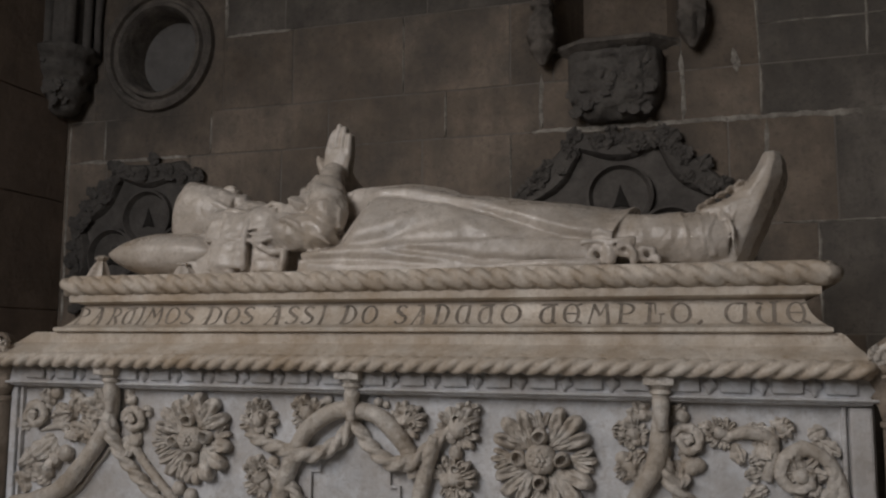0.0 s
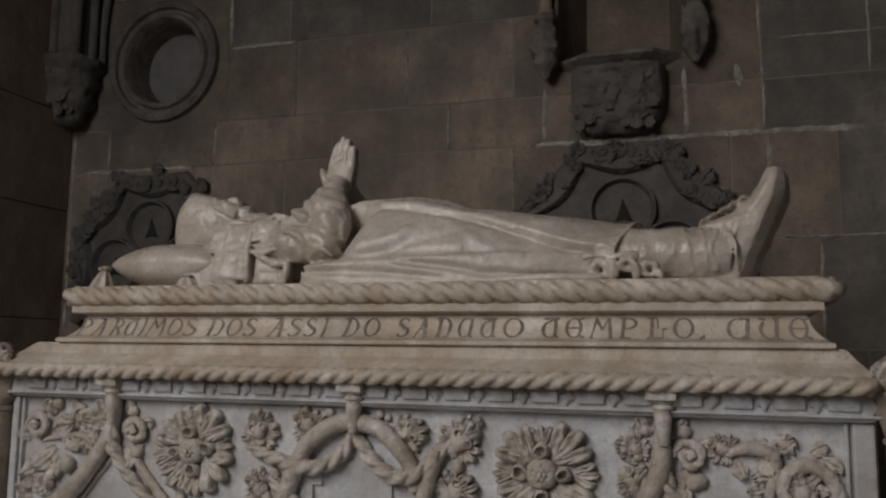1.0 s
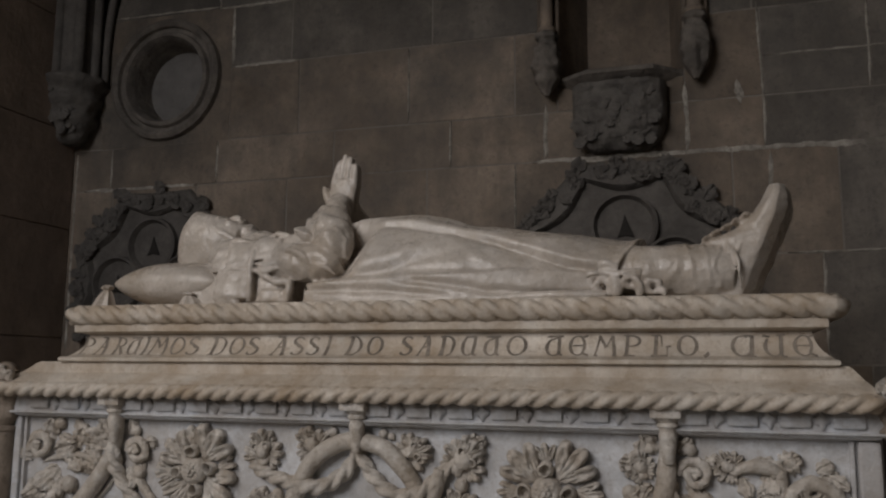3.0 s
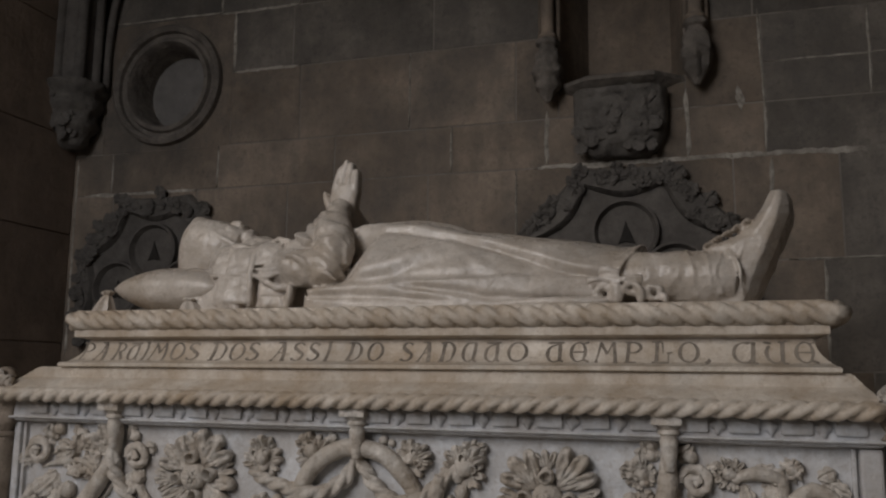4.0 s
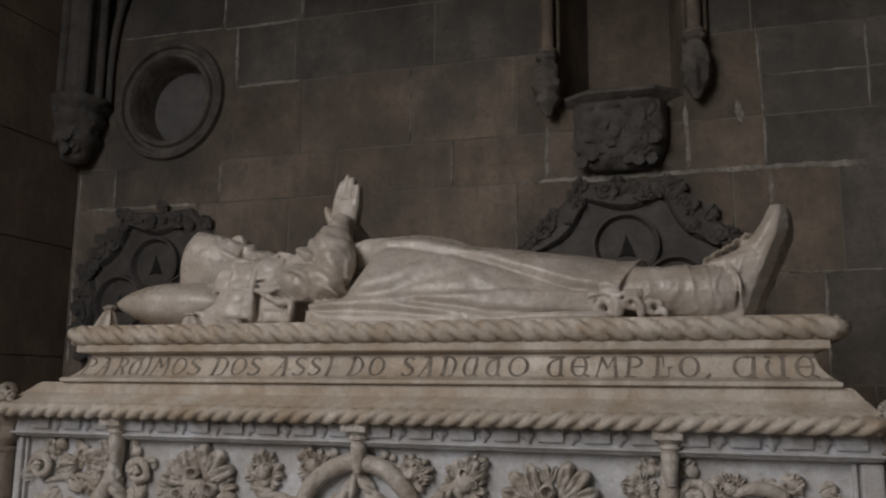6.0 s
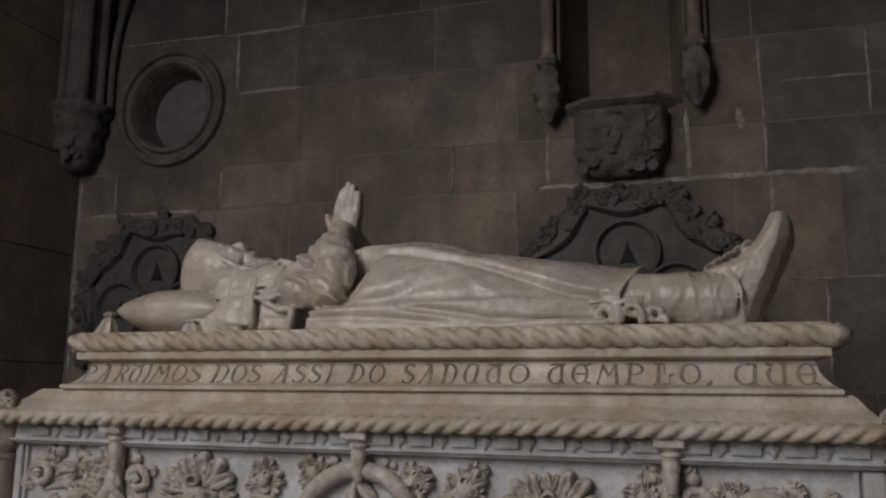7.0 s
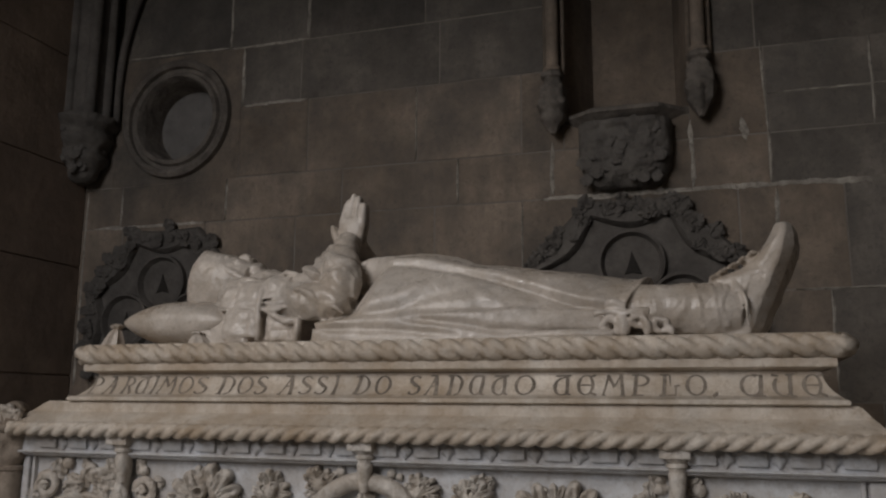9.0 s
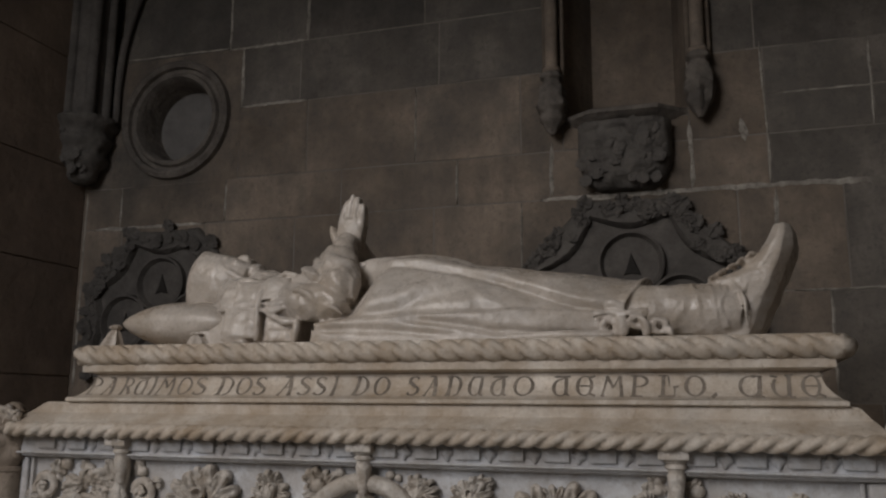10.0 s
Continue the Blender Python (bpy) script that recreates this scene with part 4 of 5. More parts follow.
# middle bay: bough and cords knotted into an arch over a plain field
branch([(-0.365, 0.88, 0.027, 0), (-0.345, 0.97, 0.027, 0), (-0.312, 1.05, 0.027, 0.006), (-0.268, 1.135, 0.026, 0.01), (-0.195, 1.192, 0.026, 0.012), (-0.115, 1.208, 0.026, 0.012), (-0.035, 1.190, 0.026, 0.012),
        (0.02, 1.142, 0.026, 0.010), (0.055, 1.09, 0.024, 0.0), (0.075, 1.02, 0.022, 0)], name="bough")
branch([(-0.47, 1.125, 0.016, 0), (-0.425, 1.105, 0.021, 0.004), (-0.34, 1.083, 0.024, 0.01), (-0.245, 1.072, 0.025, 0.022), (-0.175, 1.100, 0.025, 0.01), (-0.135, 1.150, 0.022, 0), (-0.120, 1.19, 0.018, 0)], 3, "twisted_cord")
branch([(-0.118, 1.19, 0.018, 0), (-0.098, 1.145, 0.022, 0), (-0.055, 1.095, 0.024, 0.004), (0.01, 1.058, 0.025, 0.014), (0.085, 1.072, 0.025, 0.02), (0.14, 1.125, 0.022, 0.008), (0.185, 1.16, 0.016, 0)], 3, "twisted_cord")
branch([(0.138, 1.14, 0.018, 0.02), (0.122, 1.08, 0.022, 0.012), (0.102, 1.015, 0.023, 0.006), (0.088, 0.96, 0.024, 0), (0.088, 0.88, 0.024, 0)], name="bough")
branch([(-0.40, 1.04, 0.014, 0), (-0.36, 1.0, 0.018, 0.006), (-0.30, 0.96, 0.020, 0.01), (-0.27, 0.88, 0.020, 0)], 3, "twisted_cord")
for x, z, a, s in ((-0.432, 1.150, 95, 0.075), (-0.262, 1.180, 130, 0.066), (0.035, 1.175, 20, 0.066), (0.19, 1.150, 45, 0.080), (0.175, 1.02, 20, 0.075), (-0.41, 0.985, 130, 0.075), (0.185, 0.95, -30, 0.07)):
    flower(x, z, a, s)
buds([(-0.206, 1.232, 0.016), (-0.044, 1.230, 0.015), (0.195, 1.094, 0.022), (-0.425, 1.15, 0.018), (-0.225, 1.225, 0.011), (-0.02, 1.222, 0.012), (-0.38, 1.045, 0.018)])
lf = flower(0.215, 1.19, 50, 0.05)
leaf(lf, 1, 0.20, 1.18, 35, 0.085, 1.2)
for x0, x1, z0, z1 in ((-0.262, -0.254, 0.70, 1.02), (-0.262, -0.225, 1.02, 1.028), (-0.233, -0.225, 1.028, 1.065), (0.02, 0.028, 0.70, 0.985), (-0.01, 0.028, 0.985, 0.993), (-0.01, -0.002, 0.993, 1.03)):
    bm = bmesh.new()
    box(bm, x0, x1, PY - 0.012, PY + 0.01, z0, z1, 0.002)
    part("field_fillet", bm, CHEST, tomb)

# right bays
rosette(0.437, 1.088, 0.148)
head_spray(0.757)
branch([(0.762, 1.256, 0.018, 0.014), (0.758, 1.20, 0.021, 0.01), (0.757, 1.15, 0.026, 0.012), (0.745, 1.09, 0.026, 0.012), (0.718, 1.04, 0.024, 0.006), (0.69, 0.99, 0.024, 0), (0.65, 0.90, 0.024, 0)], name="bough")
branch([(0.765, 1.13, 0.020, 0.004), (0.772, 1.07, 0.024, 0.006), (0.80, 1.025, 0.024, 0.004), (0.84, 0.98, 0.024, 0), (0.91, 0.90, 0.024, 0)], 3, "twisted_cord")
for x, z, a, s in ((0.69, 1.155, 110, 0.05), (0.685, 1.085, 220, 0.05)):
    flower(x, z, a, s)
buds([(0.657, 1.099, 0.019), (0.681, 1.062, 0.018), (0.705, 1.214, 0.014), (0.852, 1.090, 0.020)])
sc = volute(1.100, 1.078, 0.086, 300, 1.25, 1, 0.020)
for k in range(7):
    a = 360 * k / 7
    leaf(sc, k % 4, 1.100 + 0.012 * math.cos(radians(a)), 1.078 + 0.012 * math.sin(radians(a)), a, 0.052, 1.2, PY - 0.01)
branch([(1.172, 1.00, 0.020, 0), (1.155, 1.03, 0.020, 0), (1.143, 1.005, 0.020, 0)], name="stem")
branch([(0.925, 1.165, 0.012, 0), (0.975, 1.180, 0.017, 0.006), (1.03, 1.165, 0.016, 0.006), (1.035, 1.12, 0.014, 0.004), (1.02, 1.06, 0.014, 0)], name="stem")
branch([(1.19, 0.86, 0.022, 0), (1.195, 0.96, 0.021, 0), (1.188, 1.06, 0.018, 0.004), (1.16, 1.13, 0.014, 0.004)], name="stem")
fl = flower(0.918, 1.168, 140, 0.052)
for x, z, a, s, k in ((0.94, 1.15, -70, 0.06, 0), (0.97, 1.19, -20, 0.09, 1), (1.00, 1.17, -60, 0.07, 2), (1.03, 1.17, 30, 0.07, 3), (1.05, 1.17, 70, 0.05, 0), (1.13, 1.165, -20, 0.075, 1), (1.12, 1.17, 30, 0.05, 2),
                      (1.03, 1.12, 200, 0.06, 3), (1.02, 1.08, 190, 0.06, 0), (1.02, 1.04, 210, 0.07, 1), (1.0, 0.99, 190, 0.08, 2)):
    leaf(fl, k, x, z, a, s, 1.15)
buds([(1.06, 1.192, 0.017)])

# ---- the effigy, one carved figure lying on the lid ----
BED = 1.617


def effigy():
    bm = bmesh.new()
    cy = 0.37

    def body(x0, x1, steps, width, height, folds, sides=72, slant=0.0, early=0.0):
        rings = []
        for i in range(steps + 1):
            t = i / steps
            x = x0 + (x1 - x0) * t
            w, h = width(t), height(t)
            ring = []
            for k in range(sides):
                a = math.pi * k / (sides - 1)
                c, s = math.cos(a), math.sin(a)
                f = folds(t, a)
                ring.append((x - (slant * t + early * (1 - t) ** 3) * (1 - abs(s)) * (1 if c > 0 else 0), cy - math.copysign(abs(c) ** 0.75, c) * (w + f), BED + (h + f) * abs(s) ** 0.85))
            ring.append((x, cy + w * 0.9, BED - 0.01))
            ring.append((x, cy - w * 0.9, BED - 0.01))
            rings.append(ring)
        loft(bm, rings)

    def step(d, wide):
        d = max(0.0, min(1.0, d / wide + 0.5))
        return d * d * (3 - 2 * d)

    def crease(t, a, ts, angles, high, wide, ends=0.06):
        """A soft fold that follows a line over the cloth, fading at its ends."""
        fade = max(0.0, min(1.0, (t - ts[0]) / ends, (ts[-1] - t) / ends))
        return high * fade * math.exp(-((a - np.interp(t, ts, angles)) / wide) ** 2) if fade else 0.0

    def robe_fold(t, a):
        # upper cloth whose edge sweeps down to the sword hilt
        e = np.interp(t, (0, 0.2, 0.42, 0.52, 0.62, 0.76, 0.84, 0.94, 1), (1.06, 1.08, 1.01, 0.90, 0.78, 0.60, 0.50, 0.44, 0.42))
        g = 0.013 * step(a - e - 0.03, 0.09) - 0.009 * math.exp(-((a - e + 0.03) / 0.04) ** 2)
        g += 0.002 * math.exp(-((a - e - 0.10) / 0.06) ** 2)
        g += crease(t, a, (0.0, 0.12, 0.42), (1.27, 1.29, 1.40), 0.008, 0.06)
        # fan of folds spreading from the elbow
        g += crease(t, a, (0.02, 0.13, 0.28, 0.44), (0.20, 0.31, 0.52, 0.94), 0.008, 0.11)
        g += crease(t, a, (0.02, 0.10, 0.14, 0.24), (0.30, 0.45, 0.68, 0.98), 0.006, 0.10)
        g += crease(t, a, (0.06, 0.20, 0.36, 0.56), (0.18, 0.30, 0.46, 0.82), -0.005, 0.08)
        g += crease(t, a, (0.46, 0.52, 0.63, 0.72), (0.78, 0.57, 0.38, 0.34), 0.005, 0.07)
        g += crease(t, a, (0.58, 0.70, 0.90), (0.72, 0.56, 0.45), -0.006, 0.07)
        # ledge of the lower cloth, and a groove under it
        e = np.interp(t, (0, 0.34, 0.49, 0.67, 0.92), (0.20, 0.25, 0.30, 0.36, 0.40))
        k = min(1, 0.35 + 2.4 * max(0, min(t, 0.85 - t)))
        g += k * (0.014 * (1 - step(a - e, 0.07)) - 0.004 * math.exp(-((a - e - 0.07) / 0.05) ** 2))
        g += crease(t, a, (0.28, 0.4, 0.5, 0.6, 0.8, 1.0), (0.21, 0.18, 0.15, 0.10, 0.07, 0.06), -0.014, 0.04)
        g += crease(t, a, (0.0, 0.2, 0.5), (0.12, 0.10, 0.04), -0.010, 0.035)
        g += 0.014 * math.exp(-((t - 1) / 0.03) ** 2)
        # hollow behind the elbow
        if a < 1.3:
            g -= 0.080 * (1 - step(t - 0.11, 0.12)) * step(a - 0.27, 0.22) * (1 - step(a - 1.15, 0.3))
        return g + 0.006 * noise.noise(Vector((t * 5, a * 2.2, 3)))

    body(-0.275, 0.692, 170, lambda t: 0.285 - 0.05 * t + 0.025 * math.sin(t * 3.0), lambda t: 0.283 + 0.022 * math.sin(min(1, t * 2.2) * 2.6) - 0.115 * t ** 1.35, robe_fold, sides=150, slant=0.11, early=0.08)
    # chest and shoulders
    body(-0.80, -0.25, 60, lambda t: 0.235 - 0.11 / (1 + math.exp(-(t - 0.60) * 30)), lambda t: 0.185 + 0.05 * math.sin(t * 2.6), lambda t, a: 0.006 * noise.noise(Vector((t * 7, a * 3, 8))))

    def ball(x, y, z, rx, ry, rz, rough=0.0, turn=0.0, f=9.0):
        made = bmesh.ops.create_icosphere(bm, subdivisions=4, radius=1.0)["verts"]
        m = Matrix.Rotation(turn, 3, "Y")
        for v in made:
            k = 1 + rough * noise.noise(v.co * f * 0.3 + Vector((x * 9, 0, z * 7)))
            v.co = Vector((x, y, z)) + m @ Vector((v.co.x * rx, v.co.y * ry, v.co.z * rz)) * k

    def slab(x0, x1, z0, z1, y0, y1, thick=0.05, bulge=0.010, skew=0.0):
        """A flat worn lappet of cloth: its face leans from y0 below to y1 above."""
        n = 14
        front, back = [], []
        for i in range(n + 1):
            u = i / n
            row, rear = [], []
            for k in range(n + 1):
                v = k / n
                p = Vector((x0 + (x1 - x0) * u + skew * v, 0, z0 + (z1 - z0) * v))
                p += Vector((noise.noise(p * 14), 0, noise.noise(p * 14 + Vector((4, 0, 0))))) * 0.007
                round_off = (1 - abs(2 * u - 1) ** 6) * (1 - abs(2 * v - 1) ** 6)
                y = y0 + (y1 - y0) * v - bulge * round_off + 0.006 * noise.noise(p * 25)
                row.append(bm.verts.new((p.x, y, p.z)))
                rear.append(bm.verts.new((p.x, y0 + (y1 - y0) * v + thick, p.z)))
            front.append(row)
            back.append(rear)
        for grid in (front, back):
            for a, b in zip(grid, grid[1:]):
                for k in range(n):
                    bm.faces.new((a[k], b[k], b[k + 1], a[k + 1]))
        for i in range(n):
            bm.faces.new((front[i][0], front[i + 1][0], back[i + 1][0], back[i][0]))
            bm.faces.new((front[i][n], front[i + 1][n], back[i + 1][n], back[i][n]))
            bm.faces.new((front[0][i], front[0][i + 1], back[0][i + 1], back[0][i]))
            bm.faces.new((front[n][i], front[n][i + 1], back[n][i + 1], back[n][i]))

    # head in a tall plain hood, flat across the crown
    rings = []
    xs, tops, lows, wides = (-0.962, -0.958, -0.948, -0.928, -0.85, -0.80, -0.76, -0.735), (1.945, 1.958, 1.972, 1.994, 1.972, 1.954, 1.946, 1.935), (1.76, 1.755, 1.75, 1.745, 1.735, 1.74, 1.76, 1.80), (0.080, 0.092, 0.098, 0.104, 0.106, 0.100, 0.088, 0.070)
    for i in range(40):
        x = xs[0] + (xs[-1] - xs[0]) * (i / 39) ** 1.4
        top, low, wide = (np.interp(x, xs, q) for q in (tops, lows, wides))
        ring = []
        for k in range(40):
            a = 2 * math.pi * k / 40
            c, s = math.cos(a), math.sin(a)
            ring.append((x + 0.010 * s, cy + wide * math.copysign(abs(c) ** 0.72, c), (top + low) / 2 + (top - low) / 2 * math.copysign(abs(s) ** 0.82, s)))
        rings.append(ring)
    loft(bm, rings)
    # worn face: brow, nose, eyelids, lips, chin
    ball(-0.822, cy, 1.952, 0.016, 0.062, 0.020, 0.1)
    tube(bm, [(-0.806, cy, 1.950, 0.011), (-0.785, cy, 1.962, 0.012), (-0.768, cy, 1.962, 0.012), (-0.757, cy, 1.955, 0.010)], 6, 12)
    for s in (-1, 1):
        ball(-0.796, cy + s * 0.032, 1.948, 0.012, 0.016, 0.012, 0.1)
        ball(-0.770, cy + s * 0.048, 1.928, 0.028, 0.024, 0.020, 0.15)
        tube(bm, [(-0.83, cy + s * 0.075, 1.925, 0.010), (-0.79, cy + s * 0.085, 1.90, 0.012), (-0.745, cy + s * 0.08, 1.875, 0.012), (-0.70, cy + s * 0.07, 1.86, 0.010)], 6, 10)
    ball(-0.742, cy, 1.938, 0.012, 0.034, 0.018, 0.2)
    ball(-0.716, cy, 1.905, 0.030, 0.050, 0.034, 0.1)
    # beard spread over the breast, in shallow locks
    ball(-0.655, cy, 1.862, 0.090, 0.085, 0.045, 0.10, 0.12, 16)
    ball(-0.585, cy, 1.850, 0.085, 0.080, 0.036, 0.10, 0.10, 16)
    for k in range(9):
        y = cy - 0.08 + 0.02 * k
        tube(bm, [(-0.705, y, 1.893 - abs(k - 4) * 0.006, 0.011), (-0.65, y + 0.006 * (-1) ** k, 1.898 - abs(k - 4) * 0.008, 0.012), (-0.59, y, 1.880 - abs(k - 4) * 0.007, 0.011), (-0.54, y * 0.8 + cy * 0.2, 1.868, 0.006)], 6, 10)
    # rounded shoulder under the hood, then lappets of the coat in rows
    ball(-0.70, 0.265, 1.800, 0.105, 0.085, 0.070, 0.06)
    ball(-0.58, 0.255, 1.815, 0.110, 0.075, 0.050, 0.06)
    slab(-0.735, -0.665, 1.745, 1.826, 0.150, 0.185, bulge=0.006)
    slab(-0.664, -0.570, 1.748, 1.838, 0.120, 0.165, bulge=0.008, skew=-0.008)
    slab(-0.690, -0.558, 1.642, 1.736, 0.094, 0.120, bulge=0.010)
    slab(-0.680, -0.590, 1.622, 1.650, 0.108, 0.104, bulge=0.010)
    slab(-0.550, -0.462, 1.772, 1.848, 0.122, 0.160, bulge=0.007, skew=-0.006)
    slab(-0.545, -0.430, 1.628, 1.735, 0.122, 0.142, bulge=0.008)
    slab(-0.640, -0.545, 1.838, 1.870, 0.205, 0.235, bulge=0.006, skew=0.02)
    slab(-0.520, -0.430, 1.624, 1.672, 0.106, 0.112, 0.06, bulge=0.010)
    for line in ([(-0.560, 0.108, 1.632, 0.008), (-0.556, 0.106, 1.70, 0.009), (-0.562, 0.122, 1.77, 0.009), (-0.560, 0.165, 1.838, 0.008)],
                 [(-0.545, 0.125, 1.757, 0.006), (-0.51, 0.118, 1.752, 0.009), (-0.47, 0.117, 1.756, 0.009), (-0.445, 0.125, 1.760, 0.006)],
                 [(-0.55, 0.125, 1.738, 0.006), (-0.51, 0.114, 1.733, 0.010), (-0.475, 0.115, 1.738, 0.008), (-0.445, 0.125, 1.745, 0.005)],
                 [(-0.545, 0.118, 1.735, 0.006), (-0.50, 0.116, 1.712, 0.010), (-0.45, 0.110, 1.694, 0.011), (-0.412, 0.118, 1.702, 0.008)],
                 [(-0.418, 0.118, 1.702, 0.010), (-0.414, 0.114, 1.680, 0.014), (-0.418, 0.112, 1.655, 0.014), (-0.428, 0.116, 1.628, 0.010)],
                 [(-0.735, 0.150, 1.742, 0.005), (-0.69, 0.128, 1.738, 0.006), (-0.63, 0.118, 1.738, 0.006), (-0.565, 0.118, 1.742, 0.005)],
                 [(-0.72, 0.215, 1.845, 0.008), (-0.66, 0.205, 1.850, 0.010), (-0.60, 0.205, 1.842, 0.008), (-0.57, 0.20, 1.835, 0.006)],
                 [(-0.545, 0.215, 1.862, 0.006), (-0.50, 0.195, 1.866, 0.009), (-0.455, 0.185, 1.852, 0.009), (-0.42, 0.17, 1.825, 0.006)]):
        tube(bm, line, 6, 10)

    ball(-0.49, 0.178, 1.748, 0.075, 0.066, 0.040, 0.1)

    # arms: sleeve along the side to the elbow, forearm rising to joined palms
    for s in (-1, 1):
        yy = (lambda y: y) if s < 0 else (lambda y: 2 * cy - y)
        tube(bm, [(-0.50, yy(0.185), 1.785, 0.050), (-0.44, yy(0.165), 1.768, 0.062), (-0.365, yy(0.148), 1.757, 0.062), (-0.295, yy(0.142), 1.757, 0.060), (-0.248, yy(0.148), 1.768, 0.040)], 8, 28)
        tube(bm, [(-0.278, yy(0.145), 1.758, 0.052), (-0.285, yy(0.162), 1.815, 0.066), (-0.312, yy(0.208), 1.875, 0.064), (-0.334, yy(0.265), 1.925, 0.056), (-0.345, yy(0.315), 1.965, 0.048), (-0.346, yy(0.345), 1.995, 0.042)], 8, 28)
        ball(-0.415, yy(0.225), 1.828, 0.105, 0.080, 0.052, 0.05, -0.35)
        ball(-0.385, yy(0.235), 1.862, 0.060, 0.062, 0.050, 0.05, -0.7)
        # puffed wrinkles at the inner bend
        for k, (x, z) in enumerate(((-0.425, 1.866), (-0.408, 1.893), (-0.400, 1.920), (-0.398, 1.948))):
            y = 0.160 + 0.040 * k
            tube(bm, [(x - 0.006, yy(y + 0.075), z + 0.012, 0.012), (x + 0.006, yy(y + 0.020), z + 0.010, 0.019), (x + 0.042, yy(y - 0.018), z - 0.014, 0.017), (x + 0.095, yy(y - 0.012), z - 0.040, 0.008)], 6, 12)
        for x, z, y in ((-0.47, 1.842, 0.175), (-0.455, 1.820, 0.150)):
            tube(bm, [(x - 0.03, yy(y + 0.02), z + 0.004, 0.006), (x + 0.02, yy(y - 0.002), z - 0.002, 0.010), (x + 0.075, yy(y - 0.025), z - 0.014, 0.008), (x + 0.11, yy(y - 0.03), z - 0.028, 0.005)], 6, 10)
        for x, z in ((-0.43, 1.800), (-0.40, 1.782), (-0.36, 1.768)):
            tube(bm, [(x, yy(0.098), z, 0.006), (x + 0.04, yy(0.089), z - 0.012, 0.009), (x + 0.085, yy(0.088), z - 0.034, 0.009), (x + 0.115, yy(0.096), z - 0.056, 0.005)], 6, 10)
        # palm, then fingers laid close with the thumb apart
        rings = []
        for i in range(10):
            t = i / 9
            w = np.interp(t, (0, 0.35, 0.75, 1), (0.046, 0.047, 0.053, 0.050))
            x = np.interp(t, (0, 0.4, 1), (-0.348, -0.343, -0.339))
            rings.append([(x + w * math.cos(2 * math.pi * k / 24), cy + s * (0.018 - 0.004 * t) + s * (0.021 - 0.006 * t) * math.sin(2 * math.pi * k / 24), 1.975 + 0.105 * t) for k in range(24)])
        loft(bm, rings)
        for x, tx, tz in ((-0.379, -0.358, 2.150), (-0.3525, -0.341, 2.170), (-0.326, -0.320, 2.161), (-0.301, -0.299, 2.136)):
            tube(bm, [(x, cy + s * 0.014, 2.055, 0.0135), ((x + tx) / 2, cy + s * 0.013, (2.07 + tz) / 2, 0.0128), (tx, cy + s * 0.011, tz - 0.008, 0.010), (tx, cy + s * 0.010, tz, 0.004)], 5, 12)
        tube(bm, [(-0.372, cy + s * 0.022, 1.970, 0.018), (-0.396, cy + s * 0.020, 2.005, 0.0160), (-0.412, cy + s * 0.016, 2.042, 0.011), (-0.417, cy + s * 0.014, 2.060, 0.004)], 5, 12)

    # legs and boots
    for y in (0.225, 0.50):
        tube(bm, [(0.50, y, 1.708, 0.078), (0.62, y, 1.708, 0.079), (0.74, y, 1.707, 0.080), (0.82, y, 1.704, 0.081), (0.90, y, 1.703, 0.080), (0.95, y, 1.70, 0.070)], 8, 32)
        for k in range(7):
            x = 0.795 + 0.024 * k
            bow = 0.014 * math.sin(2.3 * k)
            r = 0.0050 + 0.0025 * math.sin(1.7 * k) ** 2
            tube(bm, [(x + 0.012, y + 0.03, 1.779, r), (x, y - 0.030, 1.776, r), (x + bow, y - 0.066, 1.742, r), (x + bow * 1.6, y - 0.078, 1.70, r), (x + bow + 0.012, y - 0.060, 1.650, r * 0.6)], 6, 8)
        # foot standing up from the heel, sole turned a little outwards
        rings = []
        for i in range(31):
            t = i / 30
            z = 1.620 + 0.334 * t
            near = np.interp(z, (1.62, 1.66, 1.72, 1.79, 1.86, 1.92, 1.955), (0.958, 0.978, 1.000, 1.030, 1.060, 1.076, 1.078))
            far = near + np.interp(t, (0, 0.1, 0.5, 0.8, 0.95, 1), (0.040, 0.050, 0.058, 0.052, 0.034, 0.020))
            top = min(near - 0.014, np.interp(z, (1.62, 1.79, 1.82, 1.857, 1.90, 1.954), (0.86, 0.868, 0.944, 0.992, 1.024, 1.052)))
            w = np.interp(t, (0, 0.25, 0.6, 0.85, 0.95, 1), (0.044, 0.050, 0.052, 0.046, 0.032, 0.016))
            rings.append([(top, y, z), (top + 0.012, y - w * 0.62, z), ((top + near) / 2, y - w * 0.98, z), (near - 0.012, y - w * 1.0, z), (near, y - w * 0.94, z),
                          (near + (far - near) * 0.6, y - w * 0.2, z), (far, y + w * 0.9, z), (far - 0.012, y + w * 1.02, z), ((top + far) / 2, y + w * 0.98, z), (top + 0.014, y + w * 0.62, z)])
        loft(bm, rings)
        # ragged tongue of the boot and the seams of the ankle
        for k in range(5):
            x, z = 0.875 + 0.027 * k, 1.800 + 0.0155 * k
            ball(x, y - 0.01, z, 0.015, 0.030, 0.009, 0.4, -0.5)
        tube(bm, [(0.968, y - 0.02, 1.835, 0.010), (0.985, y - 0.015, 1.852, 0.013), (1.000, y - 0.01, 1.864, 0.008)], 5, 10)
        tube(bm, [(0.925, y - 0.030, 1.810, 0.005), (0.935, y - 0.048, 1.770, 0.006), (0.925, y - 0.058, 1.725, 0.006), (0.915, y - 0.060, 1.665, 0.004)], 6, 8)
        tube(bm, [(0.978, y - 0.047, 1.790, 0.004), (0.955, y - 0.053, 1.750, 0.006), (0.930, y - 0.058, 1.715, 0.005)], 6, 8)

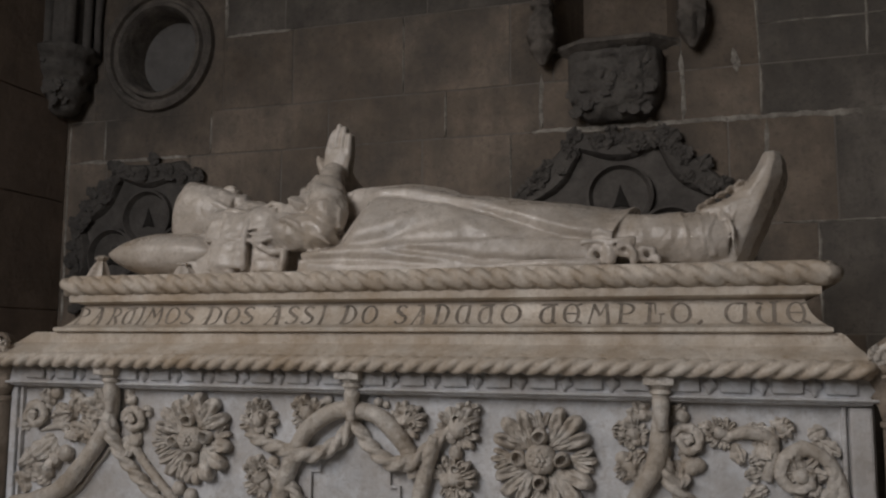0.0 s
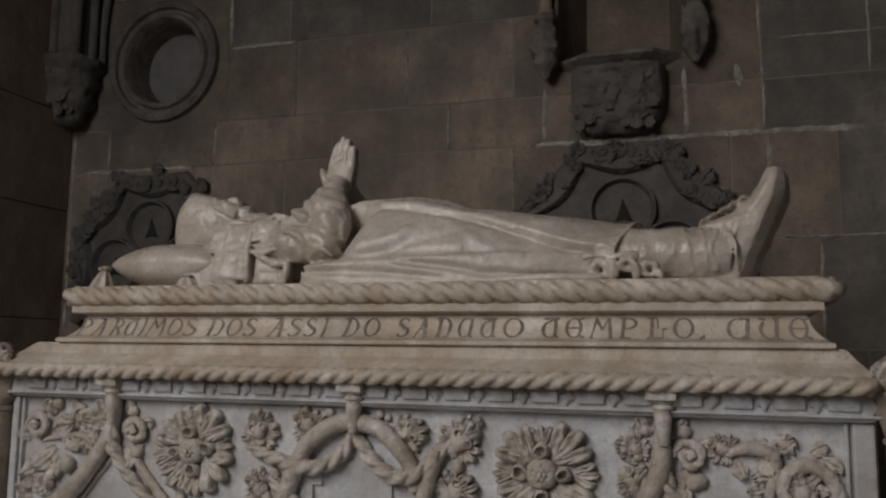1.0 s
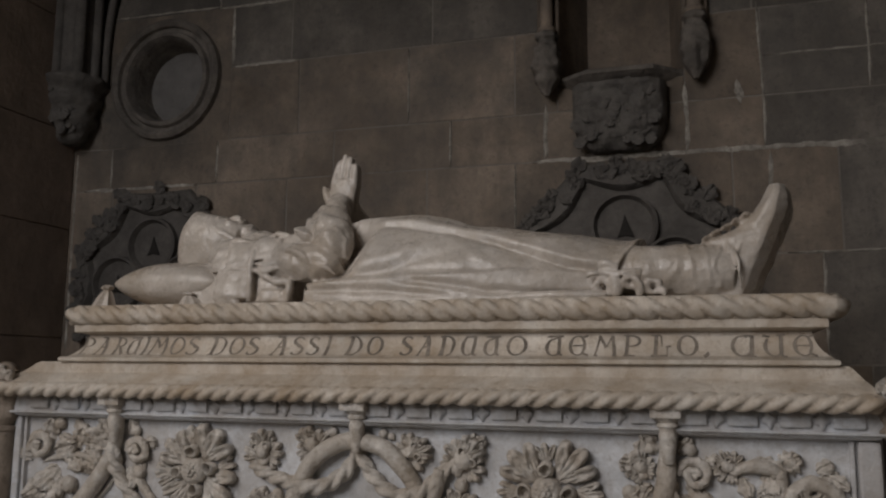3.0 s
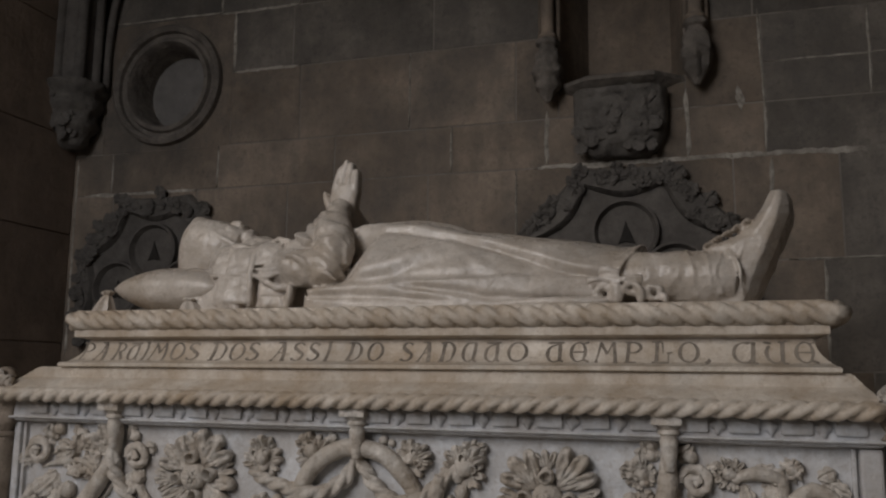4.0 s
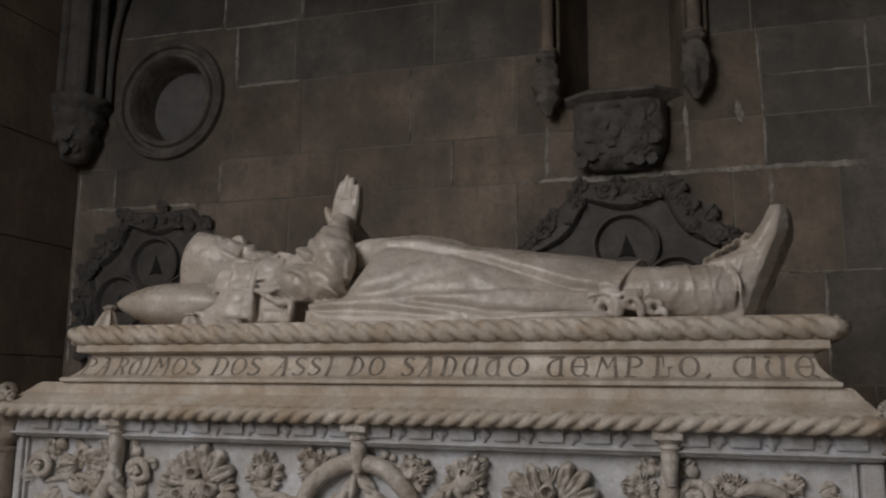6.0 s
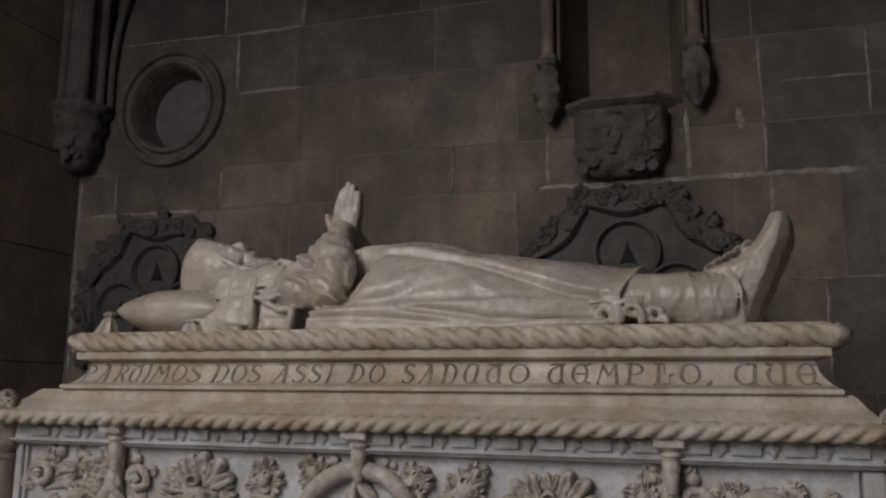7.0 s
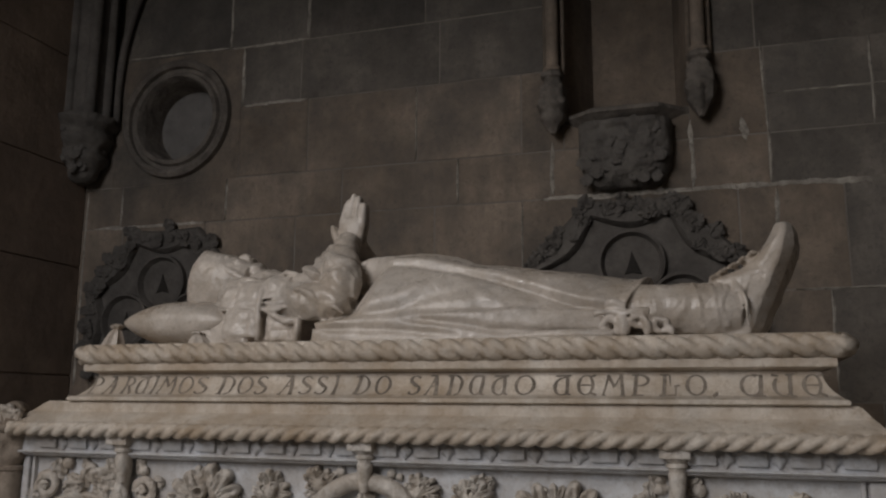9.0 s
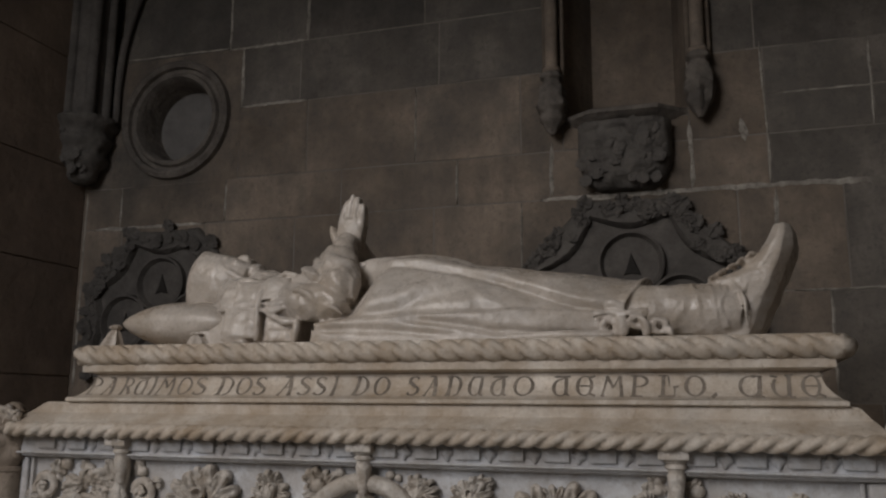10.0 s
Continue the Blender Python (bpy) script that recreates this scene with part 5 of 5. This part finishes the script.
    # sword hilt beside the hem: cross-bar with rolled ends, ring and scrolls
    def loop(x, z, r, thick, y=0.085):
        tube(bm, [(x + r * math.cos(a), y, z + r * math.sin(a), thick) for a in (2 * math.pi * k / 10 for k in range(11))], 3, 10)

    tube(bm, [(0.545, 0.085, 1.690, 0.014), (0.575, 0.080, 1.694, 0.010), (0.62, 0.078, 1.690, 0.009), (0.665, 0.078, 1.694, 0.010), (0.700, 0.085, 1.690, 0.013)], 6, 12)
    tube(bm, [(0.575, 0.10, 1.712, 0.010), (0.60, 0.085, 1.718, 0.015), (0.63, 0.09, 1.708, 0.012)], 6, 12)
    loop(0.592, 1.652, 0.021, 0.010)
    loop(0.668, 1.664, 0.016, 0.009, 0.075)
    loop(0.728, 1.652, 0.018, 0.010)
    tube(bm, [(0.615, 0.085, 1.690, 0.012), (0.628, 0.080, 1.66, 0.016), (0.632, 0.085, 1.630, 0.016)], 5, 12)
    tube(bm, [(0.668, 0.08, 1.69, 0.010), (0.69, 0.075, 1.66, 0.014), (0.695, 0.085, 1.630, 0.014)], 5, 12)
    ball(0.757, 0.085, 1.636, 0.014, 0.014, 0.014, 0.3)
    tube(bm, [(0.30, 0.085, 1.626, 0.010), (0.45, 0.072, 1.630, 0.014), (0.60, 0.080, 1.628, 0.014)], 8, 12)

    # slight unevenness of the carving
    for v in bm.verts:
        p = v.co
        if 0.53 < p.x < 0.78 and p.z < 1.73 and p.y < 0.115:
            v.co = p + noise.noise_vector(p * 38) * 0.008
        elif -0.46 < p.x < -0.23 and 1.70 < p.z < 1.985:
            v.co = p + noise.noise_vector(p * 17) * 0.007 + noise.noise_vector(p * 40) * 0.004 + Vector((0, 1, -0.6)) * (0.022 * abs(noise.noise(Vector((p.x * 13 + p.z * 9, p.y * 9, p.z * 20)))) - 0.004)
        elif p.x > 0.72 or -0.83 < p.x < -0.40 and p.z < 1.95:
            v.co = p + noise.noise_vector(p * 20) * 0.004 + noise.noise_vector(p * 50) * 0.003
        else:
            v.co = p + noise.noise_vector(p * 30) * 0.0015 + noise.noise_vector(p * 9) * 0.003

    ob = part("effigy", bm, EFFIGY, smooth=True)
    rm = ob.modifiers.new("fused", "REMESH")
    rm.mode, rm.voxel_size, rm.use_smooth_shade = "VOXEL", 0.0042, True
    sm = ob.modifiers.new("worn", "SMOOTH")
    sm.factor, sm.iterations = 0.5, 1
    return tagged(ob, "pale limestone effigy lying in robe and boots with joined palms", "statue")


effigy()


# ---- pillow under the head ----
def pillow():
    p = empty("pillow", "plump pale stone pillow with corner tassels on the lid", "pillow")
    bm = bmesh.new()
    rings, n, m = [], 40, 48
    for i in range(n + 1):
        u = -1 + 2 * i / n
        row = []
        for k in range(m):
            a = 2 * math.pi * k / m
            c, s = math.cos(a), math.sin(a)
            v = math.copysign(abs(c) ** 0.65, c)
            edge = max(0.0, (1 - abs(u) ** 2.6)) ** 0.55
            h = 0.088 * edge * math.copysign(abs(s) ** 0.9, s) * (1 + 0.05 * noise.noise(Vector((u * 3, v * 3, s))))
            pinch = 1 - 0.10 * (1 - u * u)
            row.append((-0.915 + 0.215 * u * (1 - 0.06 * (1 - v * v)), 0.37 + 0.27 * v * pinch * (0.75 + 0.25 * edge), 1.705 + h))
        rings.append(row)
    loft(bm, rings)
    part("cushion", bm, EFFIGY, p, smooth=True)
    for x, y, d, top in ((-1.125, 0.125, -1, 1.700), (-0.800, 0.128, 1, 1.668), (-1.16, 0.61, -1, 1.700), (-0.80, 0.62, 1, 1.668)):
        bm = bmesh.new()
        rings = []
        for i in range(13):
            t = i / 12
            r = (0.010 + 0.012 * math.sin(min(1, t * 4) * math.pi)) if t < 0.25 else 0.012 + 0.032 * (t - 0.25) ** 0.7
            cx = x + d * 0.012 * t
            rings.append([(cx + r * math.cos(b) * (1 + 0.12 * math.sin(7 * b)), y + r * math.sin(b) * (1 + 0.12 * math.sin(7 * b)), top - (top - 1.623) * t) for b in (2 * math.pi * k / 28 for k in range(28))])
        loft(bm, rings)
        part("tassel", bm, EFFIGY, p, "fringed stone tassel", smooth=True)


pillow()
